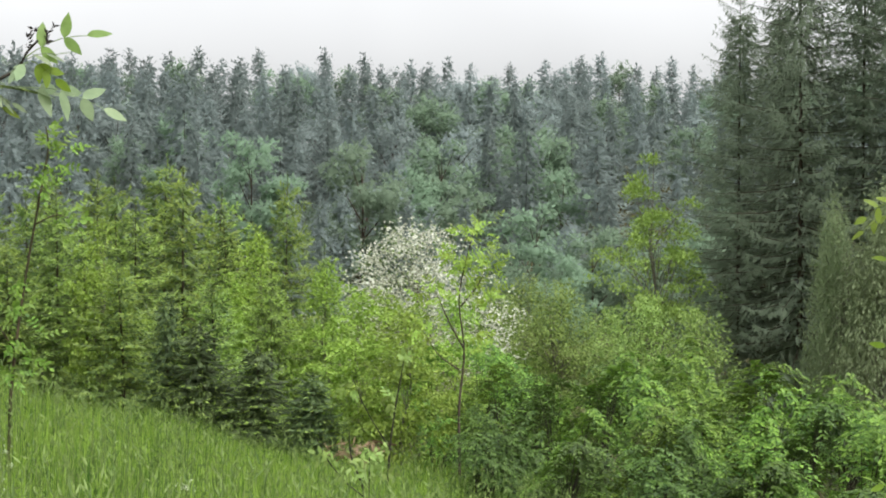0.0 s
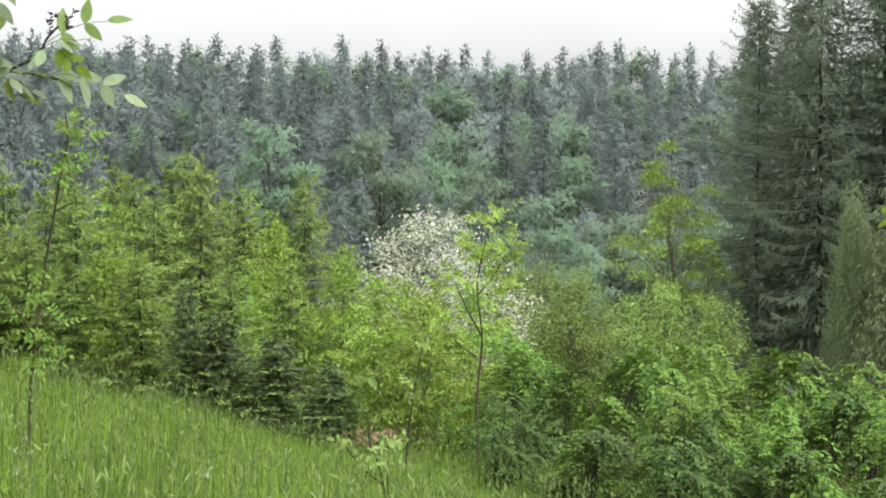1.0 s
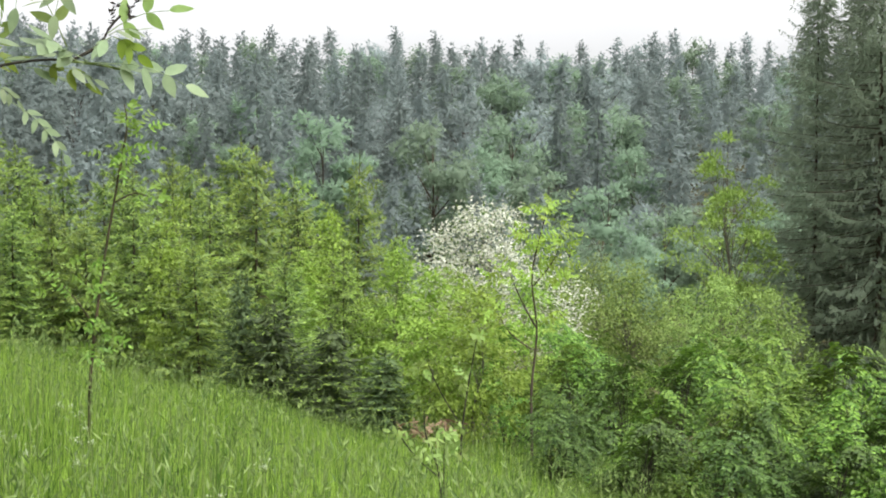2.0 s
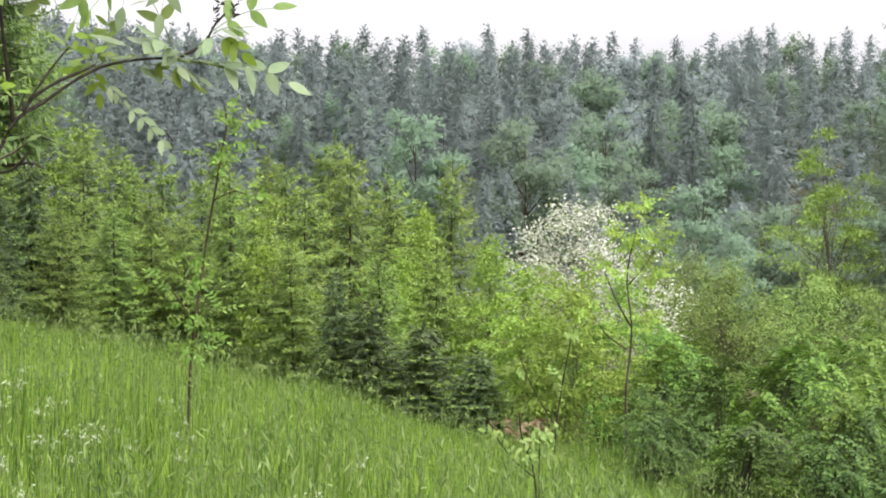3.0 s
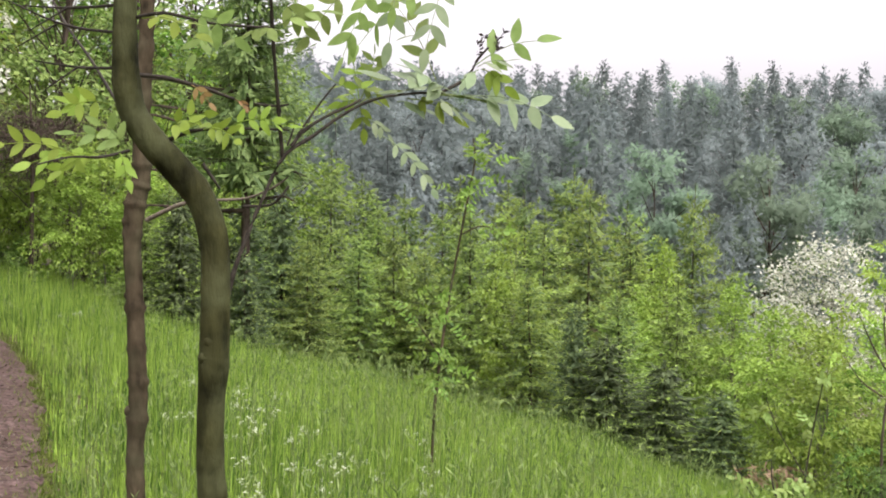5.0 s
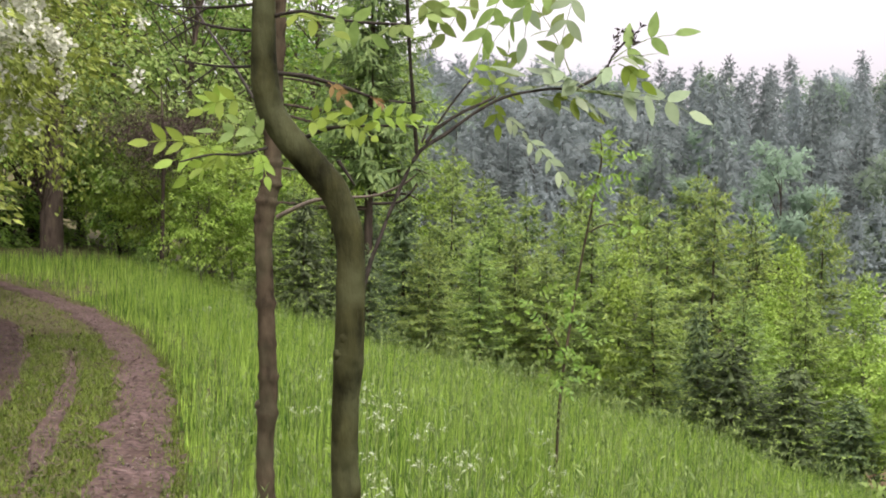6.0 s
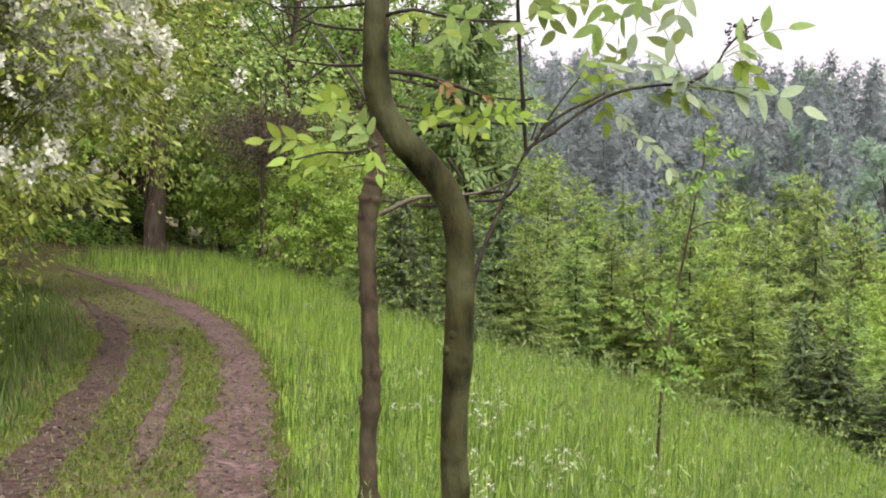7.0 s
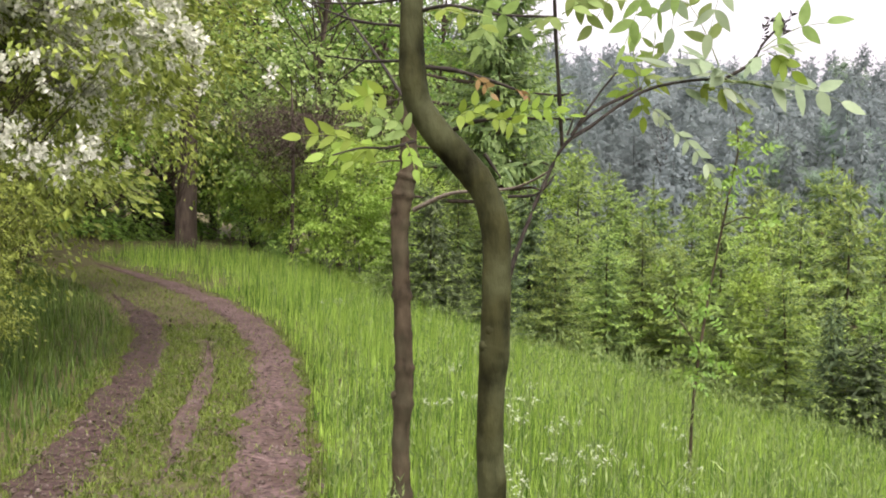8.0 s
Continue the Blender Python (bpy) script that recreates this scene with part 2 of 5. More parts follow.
def ground_array(x, y):
    s = 0.85 * x + 0.53 * y
    z = np.where(s > 300, np.interp(s, FALL_S, FALL_Z), np.interp(s, fine_s, fine_z))
    rough = np.clip((np.abs(s + 1.0) - 2.0) / 3, 0, 1)
    r = np.hypot(x, y)
    z = z + np.where(y > 0, 0.16 * np.clip(r - 105, 0, 140), 0)
    return z + rough * (0.06 * np.sin(1.1 * x + 0.4 * y) * np.sin(0.7 * y - 0.5 * x) + 0.03 * np.sin(2.9 * x) * np.cos(2.3 * y))


def ground_z(x, y):
    return float(ground_array(np.array([x]), np.array([y]))[0])


def bearing(deg, dist):
    """A place at that bearing (to the left of +y) and distance from the standpoint."""
    return -dist * math.sin(radians(deg)), dist * math.cos(radians(deg))


axis = np.concatenate([-np.geomspace(3000, 62, 14), np.arange(-60, -20, 2.0), np.arange(-20, 20.1, 0.4), np.arange(22, 60.1, 2.0), np.geomspace(62, 3000, 16)])
gx, gy = np.meshgrid(axis, axis, indexing="ij")
gv = np.stack([gx.ravel(), gy.ravel(), ground_array(gx.ravel(), gy.ravel())], 1)
na = len(axis)
gi = (np.arange(na - 1)[:, None] * na + np.arange(na - 1)[None]).ravel()
ground = new("ground", raw_mesh("ground", gv, np.stack([gi, gi + na, gi + na + 1, gi + 1], 1), SOIL, True))
tagged(ground, "grassy hillside soil sloping down to a wooded valley", "ground", kind="structure")

# The forest track: two wheel ruts of packed dirt and a worn patch between them.
RUT = curve_pts([(1.1, -6), (-0.3, -1), (-1.6, 2.4), (-3.02, 5.44), (-3.95, 7.25), (-5.29, 9.73), (-7.17, 12.57), (-9.78, 15.63), (-12.75, 18.6), (-19, 24.3), (-28, 32)], 176)
GAUGE, WORN = 1.14, 0.56
rut_way = unit(np.gradient(RUT, axis=0))
rut_left = np.stack([-rut_way[:, 1], rut_way[:, 0]], 1)


def rut_strip(name, offset, half, first, last, label, mat=None, lift=0.016):
    cols = np.linspace(-1, 1, 9)
    line, left = RUT[first:last], rut_left[first:last]
    n = len(line)
    wob = np.array([[noise.noise(Vector((i * 0.45 + offset * 9, side * 5.0, 0.3))) for side in (0, 1)] for i in range(n)])
    wl_, wr_ = half * (1 + 0.75 * wob[:, 0]), half * (1 + 0.75 * wob[:, 1])
    ends = np.clip(np.minimum(np.arange(n), np.arange(n)[::-1]) / 14, 0.03, 1)
    wl_, wr_ = wl_ * ends, wr_ * ends
    w = np.where(cols[None] > 0, cols[None] * wl_[:, None], cols[None] * wr_[:, None]) + offset
    xy = line[:, None] + left[:, None] * w[:, :, None]
    z = ground_array(xy[..., 0], xy[..., 1]) + lift + 0.018 * np.abs(cols[None]) ** 2
    z += np.array([[0.012 * noise.noise(Vector((p[0] * 3, p[1] * 3, 1.7))) + 0.006 * noise.noise(Vector((p[0] * 11, p[1] * 11, 4.7))) for p in row] for row in xy])
    z = np.maximum(z, ground_array(xy[..., 0], xy[..., 1]) + 0.004)
    z[:, 0] -= 0.03
    z[:, -1] -= 0.03
    v = np.concatenate([xy, z[..., None]], 2).reshape(-1, 3)
    i = (np.arange(n - 1)[:, None] * 9 + np.arange(8)[None]).ravel()
    ob = new(name, raw_mesh(name, v, np.stack([i, i + 1, i + 10, i + 9], 1), mat or DIRT, True))
    return tagged(ob, label, "track", kind="structure")


rut_strip("road", 0.0, 0.20, 0, 150, "reddish packed dirt wheel rut of a forest track")
rut_strip("road", GAUGE, 0.17, 0, 124, "dark dirt wheel rut beside the grass bank", DIRT_DARK)
rut_strip("road", WORN, 0.08, 54, 96, "narrow bare dirt streak between the wheel ruts")


# ---------------------------------------------------------------- plant builders
def rand_dirs(n, flat=1.0):
    d = rng.normal(size=(n, 3))
    d[:, 2] *= flat
    return unit(d)


def turned_out(verts, faces, normals):
    """Turns each card's front towards its crown's outside and gives it the crown's rounded normal."""
    n = np.cross(verts[faces[:, 1]] - verts[faces[:, 0]], verts[faces[:, 2]] - verts[faces[:, 0]])
    back = (n * normals[faces[:, 0]]).sum(1) < 0
    faces = faces.copy()
    faces[back] = faces[back][:, [0, 2, 1]]
    return faces


def soft_normals(verts, faces, lift, share):
    """Normals between each card's own and the crown's rounded outside."""
    card = np.zeros_like(verts)
    fn = unit(np.cross(verts[faces[:, 1]] - verts[faces[:, 0]], verts[faces[:, 2]] - verts[faces[:, 0]]))
    fn *= np.where((fn * (unit(verts[faces[:, 0]] * [1, 1, 0]) + [0, 0, 0.7])).sum(1) < 0, -1, 1)[:, None]
    for q in range(3):
        np.add.at(card, faces[:, q], fn)
    return unit(unit(card) * (1 - share) + unit(verts * [1, 1, 0]) * share + [0, 0, lift])


def spruce_meshes(height, spread, levels, arms, gap, spray, width, needle, low=0.03, droop=0.15, power=0.85, fresh=0.0, hang=0.5, inner=500, wander=0.12, leader=0.06, soft=0.45, twigs=True, stem_r=0.011):
    """A spruce: branches in whorls, each a flat fan of side sprays with hanging twigs, and pale new shoots at the ends.

    gap: from spray to spray along a branch; spray, width: a spray's greatest length and its width; needle: the material.
    """
    hs = np.linspace(0, 1, 9)
    bend = rng.normal(size=2) * 0.012 * height
    wood = [(np.stack([bend[0] * hs**2, bend[1] * hs**2, hs * height], 1), np.maximum(stem_r * height * (1 - hs) ** 0.9, 0.006))]
    cards, tips = [], []
    up = np.array([0, 0, 1.0])
    for lv in range(levels):
        h0 = low + (1 - leader - low) * lv / (levels - 1)
        k = max(3, int(round(arms * (0.55 + 0.45 * (1 - h0)))))
        turn = rng.random() * 6.3
        for a in range(k):
            h = min(max(h0 + rng.normal() * 0.25 / levels, low), 1 - 0.6 * leader)
            az = turn + a * 2 * np.pi / k + rng.normal() * 0.22
            ln = (spread * (1 - h) ** power * min(1, 0.7 + 3 * (h - low)) + 0.02 * spread) * (1 + wander * rng.normal())
            ln = max(ln, 0.05 * spread)
            rise = np.interp(h, [0, 0.45, 0.8, 1], [-droop * 1.5, 0.02, 0.35, 0.8]) + rng.normal() * 0.07
            out = np.array([math.cos(az), math.sin(az), 0])
            side = np.array([-out[1], out[0], 0])
            m = max(3, int(ln / gap))
            u = (np.arange(m) + rng.uniform(0.3, 1.0)) / m
            u = np.clip(u, 0.06, 1)
            stem = np.array([bend[0] * h**2, bend[1] * h**2, h * height])
            base = stem + ln * (out * u[:, None] + side * (0.06 * rng.normal() * u**2)[:, None] + up * (rise * u + droop * (0.9 * u**3 - 0.7 * u))[:, None])
            if twigs:
                wood.append((np.stack([stem, base[m // 3], base[(2 * m) // 3]]), np.array([0.010, 0.006, 0.002]) * max(ln, 0.2) ** 0.6))
            for sgn in (-1, 1):
                fan = np.clip(0.5 * ln * (1.04 - u), min(0.3 * spray, 0.3 * ln), spray) * rng.uniform(0.7, 1.15, m)
                way = out * 0.75 + side * sgn * 0.85 + up * (rise * 0.4 - 0.1 - 0.5 * droop) + rng.normal(size=(m, 3)) * 0.16
                face = up + out * 0.3 + side * sgn * 0.25 + rng.normal(size=(m, 3)) * 0.3
                cards.append((base, way, face, fan, width * rng.uniform(0.8, 1.25, m)))
                tips.append((base + unit(way) * fan[:, None] * 0.8, way + up * 0.25))
                pick = rng.random(m) < hang
                if pick.any():
                    n = int(pick.sum())
                    at = base[pick] + unit(way[pick]) * (fan[pick] * rng.uniform(0.2, 0.9, n))[:, None]
                    cards.append((at, out * 0.35 - up * (0.7 + droop) + rng.normal(size=(n, 3)) * 0.2, out + side * sgn * 0.3 + up * 0.3 + rng.normal(size=(n, 3)) * 0.3, spray * (0.35 + droop) * rng.uniform(0.6, 1.2, n), width * rng.uniform(0.7, 1.1, n)))
            way = out + up * (rise * 0.5 + 0.1) + rng.normal(size=(m, 3)) * 0.15
            cards.append((base, way, up + rng.normal(size=(m, 3)) * 0.4, np.full(m, min(0.6 * spray, 0.35 * ln + 0.12 * spray)), np.full(m, width)))
            tips.append((base[-1:] + out * 0.3 * spray, way[-1:] + up * 0.3))
    # the leader and its short upright twigs
    n = 26 if twigs else 9
    z = height * (1 - leader * rng.random(n) * 1.3)
    at = np.stack([np.full(n, bend[0]), np.full(n, bend[1]), z], 1)
    cards.append((at, rng.normal(size=(n, 3)) * 0.5 + up * 0.8, rand_dirs(n), np.full(n, min(0.4 * spray, 0.16)), np.full(n, min(0.8 * width, 0.08))))
    # the shaded mass of inner twigs
    dn, az = rng.uniform(0.08, 0.97, inner), rng.random(inner) * 2 * np.pi
    out = np.stack([np.cos(az), np.sin(az), 0 * az], 1)
    at = out * (spread * dn ** power * rng.uniform(0.05, 0.65, inner))[:, None] + up * (np.maximum(1 - dn, low) * height)[:, None]
    cards.append((at, out * 0.6 + rng.normal(size=(inner, 3)) * 0.4 - up * 0.5, out + rng.normal(size=(inner, 3)) * 0.4, spray * rng.uniform(0.8, 1.6, inner), 1.3 * width * rng.uniform(0.8, 1.3, inner)))
    b, d, f, ln, wd = (np.concatenate([np.broadcast_to(c[i], c[0].shape if i < 3 else len(c[0])) for c in cards]) for i in range(5))
    verts, faces = leaf_arrays(b, d, f, ln, wd, -0.2)
    nrm = soft_normals(verts, faces, 0.3, soft)
    crown = raw_mesh("crown", verts, turned_out(verts, faces, nrm), needle, True)
    crown.normals_split_custom_set_from_vertices(nrm.tolist())
    new_growth = None
    if fresh:
        tb, tw = np.concatenate([t[0] for t in tips]), np.concatenate([t[1] for t in tips])
        pick = rng.random(len(tb)) < fresh
        tb, tw = tb[pick], tw[pick]
        k = len(tb)
        v, fc = leaf_arrays(np.repeat(tb, 2, 0), np.repeat(unit(tw), 2, 0) + rng.normal(size=(2 * k, 3)) * 0.45, rand_dirs(2 * k) * 0.5 + up * 0.8, rng.uniform(0.4, 0.75, 2 * k) * spray, 0.95 * width)
        nrm = soft_normals(v, fc, 0.35, 0.4)
        new_growth = raw_mesh("new_growth", v, turned_out(v, fc, nrm), SHOOT, True)
        new_growth.normals_split_custom_set_from_vertices(nrm.tolist())
    return raw_mesh("trunk", *tube_arrays(wood, 4), BARK, True), crown, new_growth


def blade_arrays(base, way, face, length, width):
    """Plain pointed triangles for foliage far off."""
    way = unit(way)
    side = unit(np.cross(way, face)) * np.broadcast_to(width, len(base))[:, None] * 0.5
    v = np.stack([base - side, base + side, base + way * np.broadcast_to(length, len(base))[:, None]], 1).reshape(-1, 3)
    return v, np.arange(len(v)).reshape(-1, 3)


def far_broadleaf_meshes(height, spread, clumps, per, leaf, mat, bare=0.12):
    """A far rounded tree: overlapping uneven boughs of foliage on limbs, each fringed with small leaf sprays."""
    hs = np.linspace(0, 1, 5)
    wood = [(np.stack([0.2 * hs, 0 * hs, hs * height * 0.85], 1), 0.012 * height * (1.03 - hs))]
    mid = height * (bare + (1 - bare) * 0.5)
    c = rand_dirs(clumps) * (1 - 0.5 * rng.random((clumps, 1)) ** 1.3) * [spread, spread, height * (1 - bare) * 0.45] + [0, 0, mid]
    rad = spread * rng.uniform(0.24, 0.44, clumps)
    wood += [(np.stack([[0.1, 0, max(0.2, q[2] - 0.2 * height)], q]), np.array([0.07, 0.02])) for q in c[::2]]
    rows, cols = 4, 6
    th, az = np.meshgrid(np.linspace(0.12, np.pi - 0.12, rows), np.linspace(0, 2 * np.pi, cols, endpoint=False), indexing="ij")
    ball = np.stack([np.sin(th) * np.cos(az), np.sin(th) * np.sin(az), np.cos(th)], -1).reshape(-1, 3)
    i = (np.arange(rows - 1)[:, None] * cols + np.arange(cols)[None]).ravel()
    j = (np.arange(rows - 1)[:, None] * cols + (np.arange(cols)[None] + 1) % cols).ravel()
    bf = np.concatenate([np.stack([i, i + cols, j], 1), np.stack([j, i + cols, j + cols], 1)])
    vs, ns, fs, off = [], [], [], 0
    for q, r in zip(c, rad):
        lump = ball * rng.uniform(0.7, 1.2, (len(ball), 1)) * [0.4 * r, 0.4 * r, 0.3 * r]
        vs.append(lump + q)
        ns.append(unit(unit(ball) * 0.6 + 0.35 * unit(q - [0, 0, mid * 0.8]) + [0, 0, 0.3]))
        fs.append(bf + off)
        off += len(ball)
    n = clumps * per
    which = np.repeat(np.arange(clumps), per)
    d = rand_dirs(n)
    b = c[which] + d * rad[which][:, None] * [1, 1, 0.75] * rng.uniform(0.5, 1.12, (n, 1))
    size = leaf * rng.uniform(0.6, 1.3, n)
    v, f = blade_arrays(b, d + rng.normal(size=(n, 3)) * 0.5 - [0, 0, 0.2], d + [0, 0, 0.6] + rng.normal(size=(n, 3)) * 0.3, size, size * 0.7)
    vs.append(v)
    ns.append(np.repeat(unit(d * 0.4 + 0.5 * unit(b - [0, 0, mid * 0.8]) + [0, 0, 0.3] + rng.normal(size=(n, 3)) * 0.15), 3, 0))
    fs.append(f + off)
    verts, nrm, faces = np.concatenate(vs), np.concatenate(ns), np.concatenate(fs)
    crown = raw_mesh("crown", verts, turned_out(verts, faces, nrm), mat, True)
    crown.normals_split_custom_set_from_vertices(nrm.tolist())
    return raw_mesh("trunk", *tube_arrays(wood, 4), BARK, True), crown


def broadleaf_meshes(height, spread, clumps, per, leaf, mat, bark, bare=0.3, flat=0.4, trunk_r=None, ragged=0.35, clump_r=0.3, stems=1, lean=0.05, limb_sides=4, weep=0.25, narrow=0.5, limb_r=0.22):
    """Trunk with limbs, and a crown of leaf sprays at the limbs' ends with gaps between them."""
    r0 = trunk_r or 0.014 * height
    wood = []
    cz, rz = height * (bare + (1 - bare) * 0.5), height * (1 - bare) * 0.5
    centre = rand_dirs(clumps)
    rad = 1 - ragged * rng.random(clumps) ** 1.2
    rad *= np.where(rng.random(clumps) < 0.3, 0.55, 1.0)
    c = centre * rad[:, None] * [spread, spread, rz] + [0, 0, cz]
    taper = np.clip((height - c[:, 2]) / (height * (1 - bare)), 0.05, 1)
    c[:, :2] *= (0.45 + 0.55 * np.minimum(1, taper * 2.2))[:, None]
    roots = []
    for s in range(stems):
        tilt = rng.normal(size=2) * lean * height + (rng.normal(size=2) * spread * 0.35 if stems > 1 else 0)
        hs = np.linspace(0, 1, 8)
        wig = rng.normal(size=(8, 2)) * 0.012 * height
        wig[0] = 0
        p = np.stack([tilt[0] * hs**1.5 + wig[:, 0], tilt[1] * hs**1.5 + wig[:, 1], hs * height * 0.93], 1)
        if stems > 1:
            p[:, :2] += rng.normal(size=2) * 0.12
        p[0, 2] = -0.25
        wood.append((p, np.maximum(r0 * (1 - hs) ** 0.8, 0.18 * r0)))
        roots.append(p)
    for q in c:
        p = roots[rng.integers(stems)]
        h0 = np.clip(q[2] / height - rng.uniform(0.12, 0.3), bare * 0.6, 0.85) * height
        i = np.interp(h0, p[:, 2], np.arange(len(p)))
        i0 = min(int(i), len(p) - 2)
        start = p[i0] + (p[i0 + 1] - p[i0]) * (i - i0)
        mid = (start + q) / 2 + rng.normal(size=3) * 0.06 * spread + [0, 0, 0.08 * spread]
        wood.append((curve_pts([start, mid, q], 4), np.linspace(limb_r * r0, 0.2 * limb_r * r0, 4)))
    which = np.repeat(np.arange(clumps), per)
    n = len(which)
    cr = clump_r * spread * rng.uniform(0.65, 1.3, clumps)
    off = np.clip(rng.normal(size=(n, 3)), -1.9, 1.9) * 0.55
    off[:, 2] *= flat
    out = unit(c - [0, 0, cz * 0.9])
    off[:, 2] -= weep * (off[:, 0] ** 2 + off[:, 1] ** 2)
    b = c[which] + off * cr[which][:, None]
    way = off * [1, 1, 0.3] + out[which] * 0.5 + rng.normal(size=(n, 3)) * 0.35
    way[:, 2] -= weep
    face = rand_dirs(n) * 0.75 + [0, 0, 1.0] + out[which] * 0.3
    size = leaf * rng.uniform(0.6, 1.3, n)
    crown = raw_mesh("crown", *leaf_arrays(b, way, face, size, size * narrow), mat)
    return raw_mesh("trunk", *tube_arrays(wood, limb_sides), bark, True), crown, b, way


def arching_shrub_meshes(height, spread, limbs, fronds, per, leaf, mat, bark):
    """A many-stemmed shrub: limbs that end in layered fans of drooping shoots, with leaves along both sides of each."""
    wood, bs, ws, fs = [], [], [], []
    up = np.array([0, 0, 1.0])
    u = np.linspace(0, 1, per)
    for k in range(limbs):
        az, h0 = k * 2.4 + rng.normal() * 0.3, 0.03 + 0.92 * ((k * 0.618) % 1.0) ** 1.3
        out = np.array([math.cos(az), math.sin(az), 0])
        end = out * spread * math.sqrt(max(0.05, 1 - 0.95 * h0**2)) * rng.uniform(0.35, 0.75) + up * h0 * height * 0.92
        wood.append((curve_pts([(0, 0, -0.1), end * [0.35, 0.35, 0.6], end], 5), np.linspace(0.014, 0.005, 5)))
        for j in range(fronds):
            fa = az + (j / max(1, fronds - 1) - 0.5) * 2.6 + rng.normal() * 0.2
            fo = np.array([math.cos(fa), math.sin(fa), 0])
            side = np.array([-fo[1], fo[0], 0])
            ln = spread * rng.uniform(0.28, 0.5)
            rise, sag = rng.uniform(0.15, 0.5), rng.uniform(0.5, 0.95)
            p = end + fo * (ln * u)[:, None] + side * (rng.normal() * 0.2 * ln * u**2)[:, None] + up * (ln * (rise * u - sag * u**2) + 0.1 * rng.normal() * spread)[:, None]
            wood.append((p[[0, per // 2, -1]], np.array([0.005, 0.004, 0.002])))
            for s in (-1, 1):
                bs.append(p + rng.normal(size=(per, 3)) * 0.012)
                ws.append(side * s * 0.85 + fo * 0.6 - up * 0.4 + rng.normal(size=(per, 3)) * 0.2)
                fs.append(up + fo * 0.4 - side * s * 0.25 + rng.normal(size=(per, 3)) * 0.15)
    bs, ws, fs = np.concatenate(bs), np.concatenate(ws), np.concatenate(fs)
    size = leaf * rng.uniform(0.65, 1.25, len(bs))
    return raw_mesh("trunk", *tube_arrays(wood, 3), bark, True), raw_mesh("crown", *leaf_arrays(bs, ws, fs, size, size * 0.5), mat)


def plant(name, meshes, label, category, group, x, y, scale=1.0, turn=None):
    """Stands a first plant of its kind; meshes: (part name, mesh, label)."""
    ob = thing(name, x, y, label, category, group)
    for pname, mesh, plabel, *pkind in meshes:
        if mesh:
            part(pname, mesh, ob, plabel, *pkind)
    ob.scale = (scale,) * 3
    ob.rotation_euler[2] = rng.random() * 6.28 if turn is None else turn
    return ob


def repeat(ob, x, y, scale=1.0, turn=None, tall=1.0):
    """A copy of a plant elsewhere, turned and scaled."""
    m = pose(x, y, ground_z(x, y), 0, 0, math.degrees(rng.random() * 6.28 if turn is None else turn))
    c = copy_thing(ob, m)
    c.scale = (scale, scale, scale * tall)
    return c


# ---------------------------------------------------------------- wooded hillside across the valley
far_kinds = []
for k in range(5):
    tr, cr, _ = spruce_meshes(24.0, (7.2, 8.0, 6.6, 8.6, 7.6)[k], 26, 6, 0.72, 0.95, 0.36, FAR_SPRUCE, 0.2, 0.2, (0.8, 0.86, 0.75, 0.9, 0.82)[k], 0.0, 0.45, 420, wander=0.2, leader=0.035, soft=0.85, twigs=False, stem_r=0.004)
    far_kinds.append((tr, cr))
far_broad = []
for k in range(3):
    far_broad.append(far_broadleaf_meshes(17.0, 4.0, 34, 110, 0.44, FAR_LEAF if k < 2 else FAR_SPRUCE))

firsts = {}


def far_tree(kind, k, deg, dist, height):
    x, y = bearing(deg, dist)
    src, base, name, label, cat = (far_kinds, 24.0, "spruce", "tall spruce in the hillside forest, haze in its colour", "spruce tree") if kind == "s" else (far_broad, 17.0, "broadleaf_tree", "rounded green tree among hillside spruces, paled for haze", "tree")
    key = (kind, k)
    sc = height / base
    if key not in firsts:
        firsts[key] = plant(name, (("trunk", src[k][0], ""), ("crown", src[k][1], "")), label, cat, "hillside forest", x, y, sc)
    else:
        repeat(firsts[key], x, y, sc)


# (bearing, distance, height): rows from the forest's edge up the hill
for row, (d0, h0, step) in enumerate([(97, 12.5, 3.0), (114, 17, 2.6), (130, 20, 2.0), (150, 20.5, 1.6), (172, 20.5, 1.15), (196, 21.0, 0.9), (222, 21.5, 0.78)]):
    b = -34.0 + rng.random() * step
    while b < 24:
        d = d0 + rng.normal() * 7
        if any(abs(b - c) < w and d < 121 for c, w in ((-1.3, 2.3), (-6.5, 1.3), (-14.8, 1.2))):
            b += 0.8
            continue
        h = h0 * (rng.uniform(0.76, 1.08) if row < 3 else rng.uniform(0.86, 1.0)) * (1 + 0.007 * b)
        kind = "b" if rng.random() < (0.14 if row < 2 else 0.36) else "s"
        far_tree(kind, int(rng.integers(5 if kind == "s" else 3)), b, d, h * (0.9 if kind == "b" else 1.0))
        b += step * rng.uniform(0.7, 1.3)
# crowns that stand out
for deg, dist, h in ((-1.3, 118, 18), (-6.5, 112, 18.5), (-14.8, 100, 13.5), (-12.0, 122, 12), (-17.5, 85, 11), (-20.0, 80, 10), (-16.0, 78, 9), (-18.8, 90, 12), (-22.0, 85, 11), (-13.0, 84, 9.5), (-24.0, 82, 11)):
    far_tree("b", int(rng.integers(2)), deg, dist, h)
for deg, dist, h in ((-4.6, 96, 12), (-3.2, 102, 13), (-8.6, 98, 12), (-5.6, 104, 13), (-9.8, 94, 11.5), (-11.4, 97, 12.5)):
    far_tree("s", int(rng.integers(5)), deg, dist, h)

